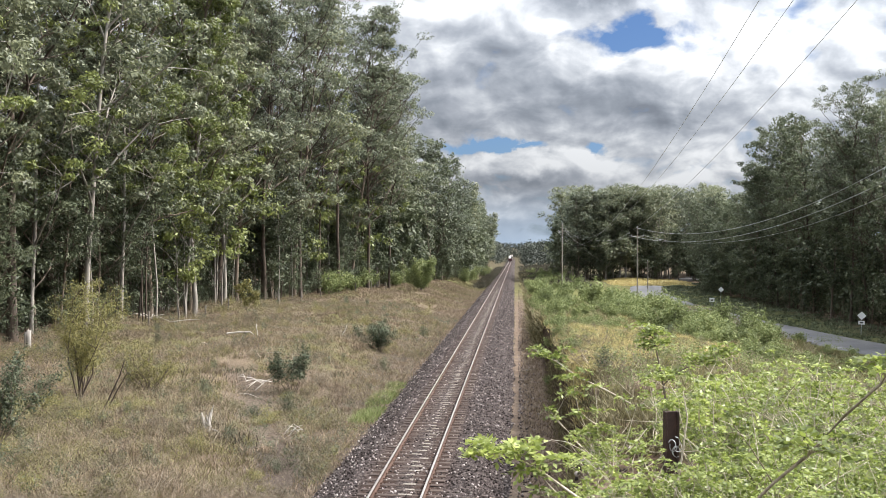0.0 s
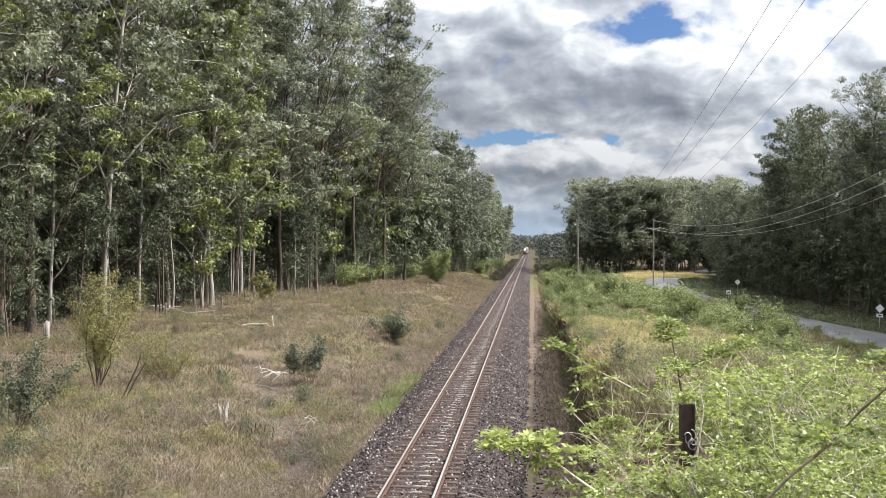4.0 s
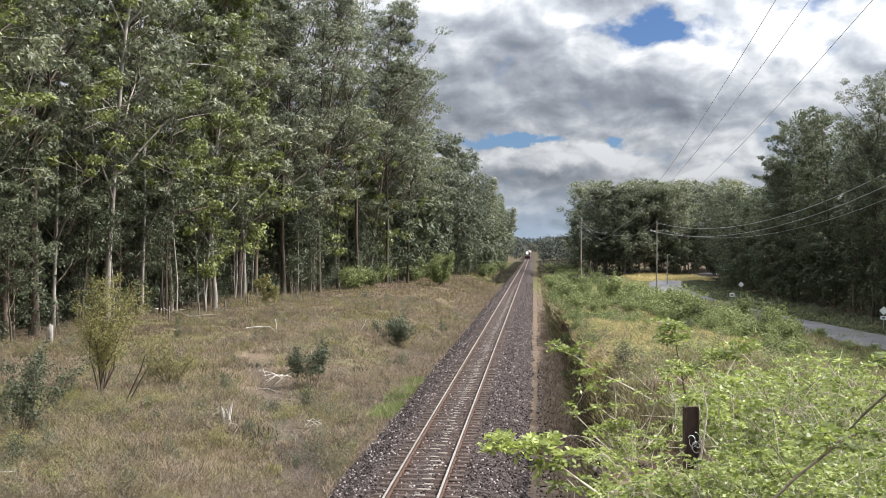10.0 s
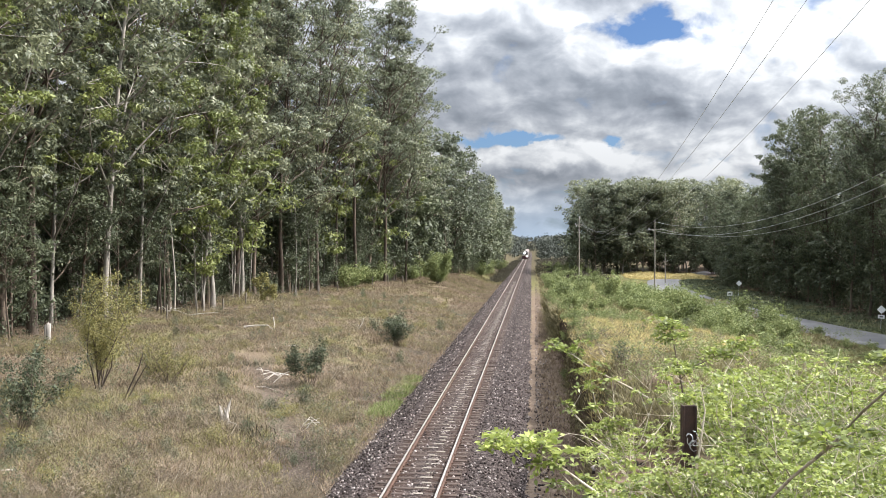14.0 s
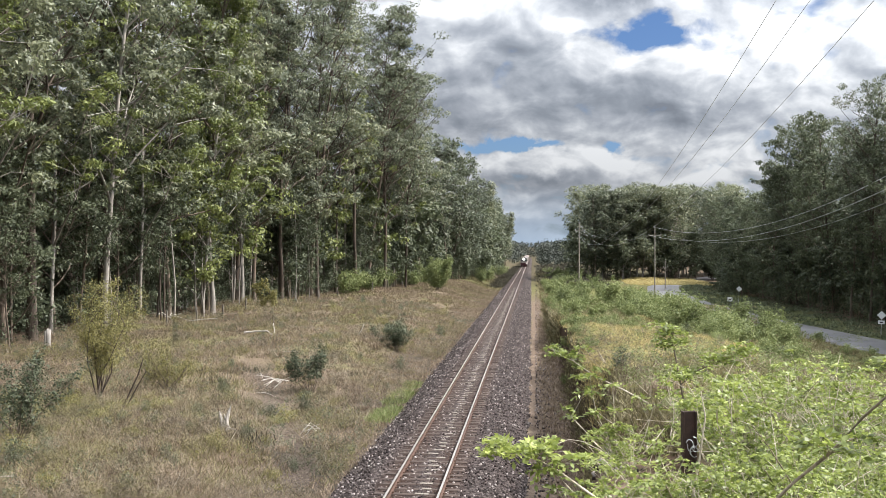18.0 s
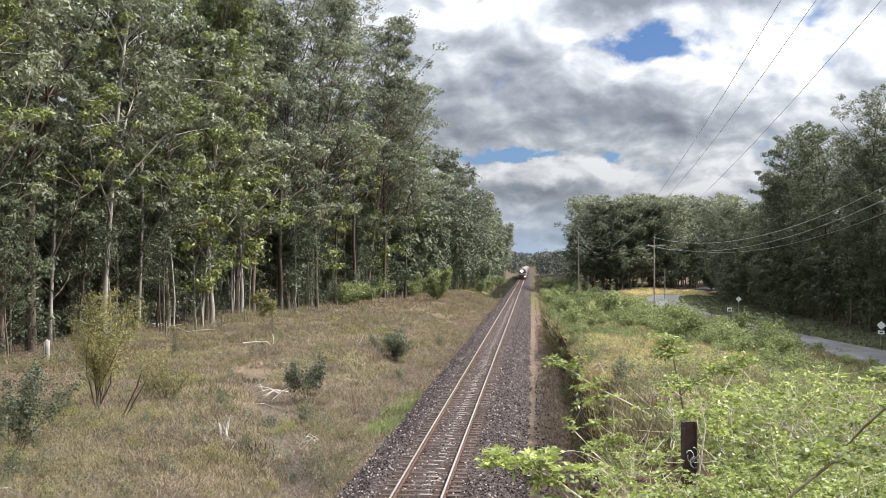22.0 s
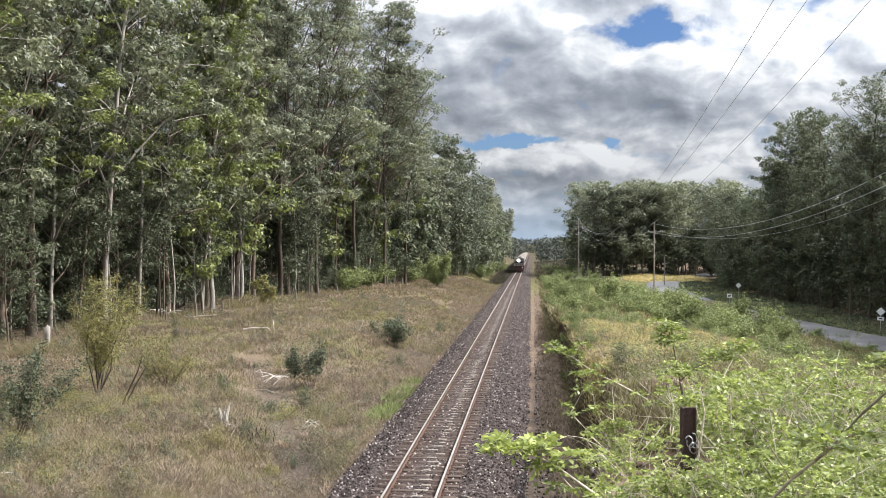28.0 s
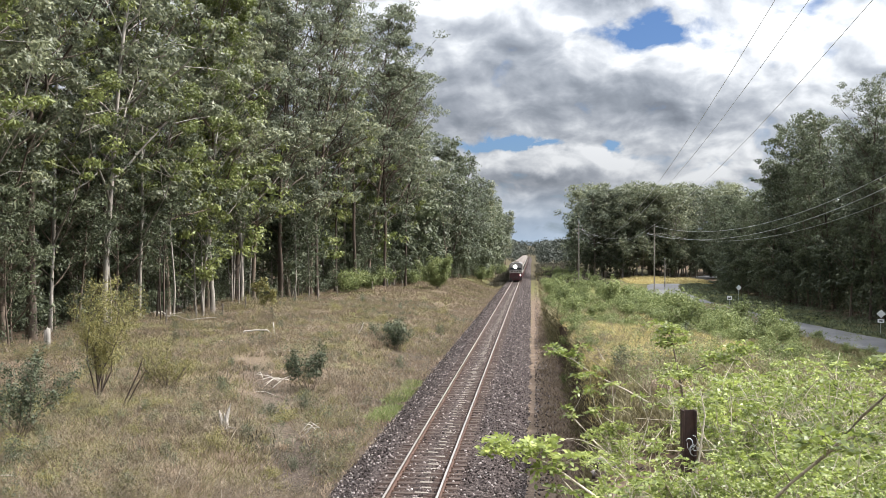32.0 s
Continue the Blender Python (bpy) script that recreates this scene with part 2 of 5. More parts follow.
def ground_material():
    m, n = material("grassy ground")
    p = spot(n)
    xyz = n.add("ShaderNodeSeparateXYZ", {0: p})
    x, y = xyz.outputs["X"], xyz.outputs["Y"]
    wide, mid, fine = n.noise(p, 0.09, 4, 0.6), n.noise(p, 0.7, 5, 0.6), n.noise(p, 9.0, 4, 0.7)
    f = n.math("ADD", n.math("MULTIPLY", mid, 0.5), n.math("MULTIPLY", fine, 0.5))
    straw = n.ramp(f, (0.30, (0.042, 0.032, 0.023)), (0.50, (0.118, 0.090, 0.064)), (0.68, (0.24, 0.19, 0.135)))
    olive = n.ramp(f, (0.30, (0.045, 0.050, 0.018)), (0.50, (0.095, 0.095, 0.036)), (0.68, (0.18, 0.17, 0.07)))
    color = n.mix(n.ramp(wide, (0.46, 0.0), (0.66, 1.0)), straw, olive)
    # bare soil in the gully
    gully = n.math("ABSOLUTE", n.math("ADD", n.math("MULTIPLY_ADD", x, 0.944, n.math("MULTIPLY", y, 0.33)), n.math("MULTIPLY_ADD", mid, 3.0, -4.69)))
    gully = n.math("MULTIPLY", n.math("MULTIPLY_ADD", gully, -0.9, 1.5, clamp=True), n.math("MULTIPLY", n.math("MULTIPLY_ADD", y, -0.2, 11.6, clamp=True), n.math("MULTIPLY_ADD", x, -0.6, -3.6, clamp=True)))
    soil = n.ramp(fine, (0.32, (0.030, 0.022, 0.017)), (0.52, (0.075, 0.058, 0.046)), (0.70, (0.19, 0.16, 0.135)))
    color = n.mix(n.math("MULTIPLY", gully, 0.85), color, soil)
    # dark soil and spilt stone at the toe of the ballast
    spill = n.math("MULTIPLY", n.math("MULTIPLY_ADD", n.math("ADD", x, n.math("MULTIPLY", mid, 3.4)), 0.6, 5.4, clamp=True), n.math("MULTIPLY_ADD", x, -3.0, -12.0, clamp=True))
    color = n.mix(n.math("MULTIPLY", spill, 0.8), color, n.ramp(fine, (0.34, (0.022, 0.017, 0.014)), (0.55, (0.062, 0.049, 0.040)), (0.72, (0.17, 0.145, 0.125))))
    # leaf litter under the trees
    litter = n.ramp(f, (0.30, (0.030, 0.022, 0.015)), (0.7, (0.105, 0.080, 0.055)))
    inside = n.math("MULTIPLY_ADD", n.math("ADD", x, n.math("MULTIPLY", mid, 4.0)), -0.2, -5.4, clamp=True)
    # beyond the road this dark litter tone also stands for shade under the trees
    beyond = n.math("MULTIPLY_ADD", n.math("ADD", x, n.math("MULTIPLY", mid, 4.0)), 0.25, -9.4, clamp=True)
    distant = n.math("MULTIPLY_ADD", y, 0.02, -2.8, clamp=True)
    # green growth beyond the cutting
    scrub = n.ramp(f, (0.30, (0.025, 0.035, 0.012)), (0.52, (0.060, 0.075, 0.026)), (0.70, (0.14, 0.14, 0.055)))
    right = n.math("MULTIPLY_ADD", x, 1.2, -2.4, clamp=True)
    color = n.mix(n.math("MULTIPLY", right, 0.75), color, scrub)
    # bare earth on the strip beside the ballast and on the face of the cutting
    earth = n.ramp(f, (0.30, (0.062, 0.045, 0.034)), (0.52, (0.135, 0.100, 0.075)), (0.70, (0.24, 0.19, 0.145)))
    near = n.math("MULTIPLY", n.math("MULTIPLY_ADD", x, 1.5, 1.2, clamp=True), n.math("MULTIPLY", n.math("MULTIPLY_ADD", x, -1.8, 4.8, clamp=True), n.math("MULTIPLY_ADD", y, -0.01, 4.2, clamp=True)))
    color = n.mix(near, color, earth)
    # the cutting's face takes a darker earth, its deep shade put into the colour
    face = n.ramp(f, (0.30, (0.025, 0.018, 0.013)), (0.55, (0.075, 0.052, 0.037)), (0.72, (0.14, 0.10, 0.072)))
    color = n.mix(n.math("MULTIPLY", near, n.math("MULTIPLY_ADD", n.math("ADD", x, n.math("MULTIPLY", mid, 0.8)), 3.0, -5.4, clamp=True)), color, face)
    heath = n.ramp(f, (0.30, (0.030, 0.026, 0.016)), (0.55, (0.068, 0.058, 0.036)), (0.72, (0.12, 0.105, 0.065)))
    color = n.mix(n.math("MULTIPLY", distant, 0.9), color, n.mix(n.math("MULTIPLY_ADD", y, 0.01, -1.7, clamp=True), olive, heath))
    color = n.mix(n.math("MAXIMUM", inside, beyond), color, litter)
    finish(n, color, 0.97, f, 0.9, 0.12, specular=0.03)
    return m


SWAY = 0.0035          # the line draws off to one side by this much a metre


def ballast_material():
    m, n = material("crushed rock ballast")
    p = spot(n)
    cell = n.add("ShaderNodeTexVoronoi", {"Vector": p, "Scale": 17.0, "Randomness": 1.0})
    tone = n.add("ShaderNodeSeparateColor", {0: cell.outputs["Color"]}).outputs[0]
    big = n.noise(p, 0.5, 3)
    f = n.math("ADD", n.math("MULTIPLY", tone, 0.75), n.math("MULTIPLY", big, 0.3))
    color = n.ramp(f, (0.12, (0.010, 0.0075, 0.007)), (0.5, (0.034, 0.0265, 0.025)), (0.88, (0.105, 0.086, 0.080)))
    xyz = n.add("ShaderNodeSeparateXYZ", {0: p})
    x = n.math("MULTIPLY_ADD", n.math("MAXIMUM", n.math("SUBTRACT", xyz.outputs["Y"], 35.0), 0.0), SWAY, xyz.outputs["X"])
    off = n.math("ABSOLUTE", n.math("SUBTRACT", n.math("ABSOLUTE", n.math("ADD", x, 3.5)), 0.753))
    rusty = n.math("MULTIPLY", n.math("MULTIPLY_ADD", off, -1.5, 1.1, clamp=True), 0.78)
    color = n.mix(rusty, color, (0.038, 0.021, 0.014))
    finish(n, color, 0.85, n.math("SUBTRACT", 1.0, cell.outputs["Distance"]), 0.9, 0.05, specular=0.06)
    return m


def stone_material():
    m, n = material("ballast stones")
    r = n.add("ShaderNodeNewGeometry").outputs["Random Per Island"]
    color = n.ramp(r, (0.0, (0.013, 0.010, 0.009)), (0.5, (0.054, 0.043, 0.040)), (0.8, (0.16, 0.134, 0.125)), (1.0, (0.40, 0.355, 0.34)))
    finish(n, color, 0.85, specular=0.12)
    return m


def road_material():
    m, n = material("worn bitumen")
    p = spot(n)
    a, b = n.noise(p, 0.25, 4, 0.6), n.noise(p, 14.0, 3, 0.7)
    f = n.math("ADD", n.math("MULTIPLY", a, 0.6), n.math("MULTIPLY", b, 0.4))
    finish(n, n.ramp(f, (0.34, (0.04, 0.04, 0.042)), (0.64, (0.115, 0.112, 0.115))), 0.7, b, 0.5, 0.01)
    return m


GROUND, BALLAST, STONE, ROAD = ground_material(), ballast_material(), stone_material(), road_material()


# ---- the lie of the land ----
TRACK = -3.50          # the middle of the line; the railheads lie at z = 0 near the bridge
GRADE = 0.0086         # and fall away from it



def line_x(y):
    return TRACK - SWAY * max(0.0, y - 35.0)


def line_level(y):
    return -GRADE * max(0.0, min(y, 1100.0) - 35.0)


def steps(v, xs, ys):
    return float(np.interp(v, xs, ys))


def ease(a):
    a = min(max(a, 0.0), 1.0)
    return a * a * (3 - 2 * a)


def left_edge(y):
    """Where the gum forest begins on the one side of the line."""
    return steps(y, (0, 60, 96, 130, 164, 209, 300, 450), (-33, -32, -31, -25.5, -19, -11.8, -10.6, -11.6))


def right_edge(y):
    """Where the forest beyond the road begins."""
    return steps(y, (0, 60, 100, 150, 190, 235, 300), (52, 46.5, 41.5, 38.5, 36.5, 43, 60))


def road_middle(y):
    return steps(y, (0, 60, 82, 100, 125, 155, 190, 215, 240, 300, 400), (60, 40.5, 34.3, 30.4, 26.8, 24.5, 24.8, 27.8, 34.5, 60, 108))


def land(x, y):
    """The height of the ground."""
    x -= (line_x(y) - TRACK) * (1 - ease((abs(x - TRACK) - 5) / 12))
    wave = noise.noise((x * 0.11, y * 0.09, 0.3)) * 0.5 + noise.noise((x * 0.33, y * 0.28, 4.3)) * 0.3 + noise.noise((x * 0.9, y * 0.8, 1.3)) * 0.1
    crest = steps(y, (-20, 0, 9, 21, 30, 45, 70, 100, 150, 220), (4.9, 4.5, 4.1, 3.7, 3.0, 2.5, 1.4, 0.2, -1.3, -2.0))
    level = line_level(y)
    toe = steps(y, (-20, 8, 14, 20, 27, 220), (-0.6, -0.5, 0.2, 1.1, 1.85, 1.85)) + 0.2 * noise.noise((0, y * 0.25, 9))
    if x < TRACK - 2.6:
        z = steps(x, (-60, -32, -22, -13, -9, -7.2, -6.2), (1.2, 0.6, 0.25, -0.15, -0.65, -0.9, -0.75)) + wave * ease((-7 - x) / 5)
        z += level * (1 - ease((-7 - x) / 9))
    elif x < toe:
        z = -0.75 + level
    else:
        top = crest + (-2.35 - crest) * ease((x - 4) / 23) + wave * ease((x - 1.5) / 2)
        rise = ease((x - toe) / (0.35 + 0.10 * abs(crest)))
        top = min(top, level + 4.6) + min(0.0, level + 2.0) * (1 - ease((x - 8) / 14))
        z = -0.75 + level + (top + 0.75 - level) * rise
        gapped = abs(x - road_middle(y))
        z += (-2.4 - z) * (1 - ease((gapped - 4) / 4)) * ease((y - 40) / 30)
    if x < -5.5 and 28 < y < 60:      # a shallow gully in the open ground
        z -= 0.45 * math.exp(-((0.944 * x + 0.33 * y - 3.19) / 1.5) ** 2) * ease((y - 29) / 5) * ease((60 - y) / 6) * ease((-5.5 - x) / 2)
    far = ease((math.hypot(x, y) - 420) / 300)
    return z * (1 - far) + (level - 0.9) * far


def mesh_object(name, verts, faces, mat, parent=None, label="", smooth=False):
    mesh = bpy.data.meshes.new(name)
    verts = np.asarray(verts, dtype=np.float32).reshape(-1, 3)
    faces = np.asarray(faces, dtype=np.int32)
    k = faces.shape[1]
    mesh.vertices.add(len(verts))
    mesh.vertices.foreach_set("co", verts.ravel())
    mesh.loops.add(faces.size)
    mesh.loops.foreach_set("vertex_index", faces.ravel())
    mesh.polygons.add(len(faces))
    mesh.polygons.foreach_set("loop_start", np.arange(0, faces.size, k, dtype=np.int32))
    mesh.polygons.foreach_set("loop_total", np.full(len(faces), k, dtype=np.int32))
    if smooth:
        mesh.polygons.foreach_set("use_smooth", np.ones(len(faces), dtype=bool))
    mesh.update(calc_edges=True)
    mesh.materials.append(mat)
    ob = new(name, mesh)
    if parent:
        ob.parent = parent
    if label:
        tagged(ob, label)
    return ob


def part(name, bm, mat, parent=None, label="", smooth=False):
    mesh = bpy.data.meshes.new(name)
    bmesh.ops.recalc_face_normals(bm, faces=bm.faces[:])
    if smooth:
        for f in bm.faces:
            f.smooth = True
    bm.to_mesh(mesh)
    bm.free()
    mesh.materials.append(mat)
    ob = new(name, mesh)
    if parent:
        ob.parent = parent
    if label:
        tagged(ob, label)
    return ob


def box(bm, x0, x1, y0, y1, z0, z1, bevel=0.0):
    made = bmesh.ops.create_cube(bm, size=1.0)["verts"]
    bmesh.ops.transform(bm, matrix=Matrix.Translation(((x0 + x1) / 2, (y0 + y1) / 2, (z0 + z1) / 2)) @ Matrix.Diagonal((x1 - x0, y1 - y0, z1 - z0, 1)), verts=made)
    if bevel:
        bmesh.ops.bevel(bm, geom=list({e for v in made for e in v.link_edges}), offset=bevel, segments=1, affect="EDGES")
    return bm


def tube(path, radii, sides=6):
    """The points and faces of a tapered tube along a path."""
    path = [Vector(p) for p in path]
    verts, faces = [], []
    for i, p in enumerate(path):
        way = (path[min(i + 1, len(path) - 1)] - path[max(i - 1, 0)]).normalized()
        side = way.orthogonal().normalized() if abs(way.z) < 0.95 else (Vector((1, 0, 0)) - way * way.x).normalized()
        other = way.cross(side)
        for j in range(sides):
            a = 2 * math.pi * j / sides
            verts.append(p + (side * math.cos(a) + other * math.sin(a)) * radii[i])
    for i in range(len(path) - 1):
        for j in range(sides):
            k = (j + 1) % sides
            faces.append((i * sides + j, i * sides + k, (i + 1) * sides + k, (i + 1) * sides + j))
    return verts, faces


class Tubes:
    """Gathers tubes into one mesh."""

    def __init__(self):
        self.verts, self.faces = [], []

    def add(self, path, radii, sides=6):
        v, f = tube(path, radii, sides)
        b = len(self.verts)
        self.verts += [tuple(p) for p in v]
        self.faces += [tuple(i + b for i in q) for q in f]

    def make(self, name, mat, parent=None, label=""):
        return mesh_object(name, self.verts, self.faces, mat, parent, label, True)


def leaves_at(rng, centres, radii, count, length, width, droop=0.5, squash=0.7, shell=0.5):
    """Leaves strewn in clumps: tapered blades, as points and faces."""
    centres, radii = np.asarray(centres, float), np.asarray(radii, float)
    pick = rng.integers(0, len(centres), count)
    way = rng.normal(size=(count, 3))
    way /= np.linalg.norm(way, axis=1)[:, None]
    far = rng.random(count) ** (1 / 3) * (1 - shell) + shell * rng.random(count) ** 0.2
    at = centres[pick] + way * (far * radii[pick])[:, None] * np.array([1, 1, squash])
    faced = way + rng.normal(size=(count, 3)) * 0.45 + np.array([0, 0, 0.45])
    tip = np.cross(faced, rng.normal(size=(count, 3)))
    tip /= np.linalg.norm(tip, axis=1)[:, None]
    tip[:, 2] -= droop * 0.6 * rng.random(count)
    tip /= np.linalg.norm(tip, axis=1)[:, None]
    side = np.cross(tip, faced)
    side /= np.linalg.norm(side, axis=1)[:, None]
    size = (0.6 + 0.8 * rng.random(count))[:, None]
    tip, side = tip * size * length, side * size * width / 2
    verts = np.stack([at - side, at + side, at + tip], axis=1).reshape(-1, 3)
    faces = np.arange(count * 3).reshape(-1, 3)
    return verts, faces


# ---- ground: one sheet out to the horizon ----
def spaced(*runs):
    out = []
    for a, b, s in runs:
        out += list(np.arange(a, b, s))
    return out + [runs[-1][1]]


def sheet(name, xs, ys, height, mat, label, category, shift=lambda y: 0.0):
    verts = [(x + shift(y), y, height(x + shift(y), y)) for y in ys for x in xs]
    w = len(xs)
    faces = [(j * w + i, j * w + i + 1, (j + 1) * w + i + 1, (j + 1) * w + i) for j in range(len(ys) - 1) for i in range(w - 1)]
    return tagged(mesh_object(name, verts, faces, mat, smooth=True), label, category, kind="structure")


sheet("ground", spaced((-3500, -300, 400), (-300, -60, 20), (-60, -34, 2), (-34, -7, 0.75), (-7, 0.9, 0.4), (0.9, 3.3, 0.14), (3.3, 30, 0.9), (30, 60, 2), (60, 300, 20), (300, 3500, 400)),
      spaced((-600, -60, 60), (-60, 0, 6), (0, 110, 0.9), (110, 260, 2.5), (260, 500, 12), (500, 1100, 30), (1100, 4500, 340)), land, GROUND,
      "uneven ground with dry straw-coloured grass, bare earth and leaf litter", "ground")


def ballast_height(x, y):
    x -= line_x(y) - TRACK
    a = abs(x - TRACK)
    z = -0.176 if a < 0.62 else -0.195 if a < 1.75 else -0.20 - (a - 1.75) * 0.52 if x < TRACK else -0.20 - max(0, a - 2.1) * 0.46
    if a > 2.6:
        z += noise.noise((x * 0.5, y * 0.45, 8)) * 0.16 * (a - 2.6)
    return line_level(y) + z + noise.noise((x * 1.7, y * 1.3, 2)) * 0.03 + noise.noise((x * 6, y * 6, 5)) * 0.022


sheet("ballast", [TRACK + a for a in np.linspace(-3.1, 4.0, 48)], spaced((-20, 5, 1), (5, 60, 0.3), (60, 130, 0.8), (130, 420, 4), (420, 1050, 15)), ballast_height, BALLAST,
      "bed of dark grey crushed rock under the railway track", "ballast", lambda y: line_x(y) - TRACK)


def build_road():
    xs = (-3.4, -3.2, -1.6, 0, 1.6, 3.2, 3.4)
    ys = spaced((55, 240, 2.5), (240, 400, 8))
    verts = []
    for y in ys:
        m, slope = road_middle(y), (road_middle(y + 2) - road_middle(y - 2)) / 4
        k = math.hypot(1, slope)
        for a in xs:
            px, py = m + a / k, y - a * slope / k
            verts.append((px, py, -2.33 + 0.05 * (1 - (a / 3.4) ** 2) - (0.15 if abs(a) > 3.3 else 0)))
    w = len(xs)
    faces = [(j * w + i, j * w + i + 1, (j + 1) * w + i + 1, (j + 1) * w + i) for j in range(len(ys) - 1) for i in range(w - 1)]
    tagged(mesh_object("road", verts, faces, ROAD, smooth=True), "narrow grey bitumen country road bending past the trees", "road", kind="structure")


build_road()


# ---- trees ----
def wander(rng, start, way, length, n, bend=0.12, rise=0.0):
    """A crooked path of n + 1 points."""
    p, d, out = Vector(start), Vector(way).normalized(), [Vector(start)]
    for _ in range(n):
        d = (d + Vector(rng.normal(size=3) * bend) + Vector((0, 0, rise))).normalized()
        p = p + d * (length / n)
        out.append(p.copy())
    return out


def gum_tree(seed, height, crown, first, limbs, leaf_count, bark, leaf_mat, girth=0.22, spread=0.55, leaf=(0.42, 0.2), clump=1.25, umbrella=0.0, droop=0.5, coarse=False, name="gum_tree"):
    """A eucalypt: a tall bole, steep limbs, and a crown of hanging clumps with gaps."""
    rng = np.random.default_rng(seed)
    root = new(name)
    wood = Tubes()
    bole = wander(rng, (0, 0, -0.4), (0, 0, 1), height * 0.93, 14, 0.035, 0.02)
    wood.add(bole, [girth * (1.25 if i == 0 else 1) * (1 - 0.88 * i / 14) + 0.02 for i in range(15)], 5 if coarse else 8)
    centres, sizes = [], []
    bends, subs = (3, 1) if coarse else (5, 5)
    for k in range(limbs):
        f = first + (0.97 - first) * ((k + rng.random()) / limbs)
        i = min(int(f * 14), 13)
        start = bole[i].lerp(bole[i + 1], f * 14 - i)
        a = k * 2.4 + rng.random() * 0.9
        up = 0.55 + 0.9 * f + rng.random() * 0.4
        g = (f - first) / (1 - first)
        reach = crown * (0.55 + 0.6 * math.sin(math.pi * min(1, 0.2 + 0.8 * g))) * (1 - 0.55 * g * (1 - umbrella)) * (0.75 + 0.5 * rng.random())
        path = wander(rng, start, (math.cos(a) * spread * 1.8, math.sin(a) * spread * 1.8, up), reach * 1.25, bends, 0.16, 0.06)
        r = girth * (1 - 0.85 * f) * 0.55 + 0.015
        wood.add(path, [r * (1 - 0.8 * j / bends) + 0.008 for j in range(bends + 1)], 3 if coarse else 4)
        tips = [path[-1], path[-1].lerp(path[-2], 0.7)]
        for _ in range(subs):
            j = int(rng.integers(1, bends))
            b = rng.random() * 6.28
            sub = wander(rng, path[j], (math.cos(b), math.sin(b), 0.35 + 0.5 * rng.random()), reach * (0.28 + 0.35 * rng.random()), 2, 0.2, 0.05)
            if not coarse:
                wood.add(sub, [r * 0.35 * (1 - 0.35 * q) + 0.006 for q in range(3)], 3)
            tips += [sub[-1], sub[-2]] if coarse else [sub[-1]]
        if coarse:
            tips += [path[-2].lerp(path[-3], 0.5) + Vector((0.5, 0.3, 0.3)), path[-1] + Vector(rng.normal(size=3) * 0.8)]
        for t in tips:
            centres.append(t + Vector(rng.normal(size=3) * 0.25))
            sizes.append(clump * (0.55 + 0.75 * rng.random()))
    wood.make("trunk", bark, root)
    v, f = leaves_at(rng, centres, sizes, leaf_count, leaf[0], leaf[1], droop, 0.66 if coarse else 0.56, 0.5)
    mesh_object("crown", v, f, leaf_mat, root)
    return root


def shrub(seed, height, width, stems, leaf_count, bark, leaf_mat, leaf=(0.16, 0.09), name="shrub", clump=0.4, low=0.25, airy=1.0):
    """A many-stemmed shrub with foliage in loose clumps."""
    rng = np.random.default_rng(seed)
    root = new(name)
    wood, centres, sizes = Tubes(), [], []
    for k in range(stems):
        a, lean = rng.random() * 6.28, 0.15 + rng.random() * 0.8 * width / max(height, 0.1)
        path = wander(rng, (rng.normal() * 0.06, rng.normal() * 0.06, -0.15), (math.cos(a) * lean, math.sin(a) * lean, 1), height * (0.7 + 0.4 * rng.random()), 6, 0.12, 0.03)
        r = 0.012 + 0.008 * height
        wood.add(path[::2] if height < 2.4 else path, [r * (1 - 0.13 * j) for j in range(0, 7, 2 if height < 2.4 else 1)], 3)
        for j in range(2, 7):
            if path[j].z < low * height:
                continue
            b = rng.random() * 6.28
            sub = wander(rng, path[j], (math.cos(b), math.sin(b), 0.5 + rng.random()), height * 0.22 * (0.5 + rng.random()), 2, 0.2)
            if name == "shrub":
                wood.add(sub, [r * 0.4 * (1 - 0.3 * q) + 0.002 for q in range(3)], 3)
            for t in (sub[-1], sub[-2], path[j]):
                centres.append(t)
                sizes.append(clump * (0.5 + 0.7 * rng.random()) * airy)
    tagged(wood.make("stem_tangle", bark, root), kind="stuff")
    v, f = leaves_at(rng, centres, sizes, leaf_count, leaf[0], leaf[1], 0.1, 0.8, 0.35)
    mesh_object("foliage", v, f, leaf_mat, root)
    return root


def scaled(x, y, z, size, turn, lean=0.0, tall=1.0):
    return pose(x, y, z, lean, 0, turn) @ Matrix.Diagonal((size, size, size * tall, 1))


def plant(kinds, places, label_of, category, group):
    """Sets out copies of the kinds; the models themselves take the first places."""
    used = set()
    for k, m in places:
        if k not in used:
            used.add(k)
            ob = kinds[k]
            ob.matrix_basis = m
        else:
            ob = copy_thing(kinds[k], m)
        tagged(ob, label_of[k], category, group)


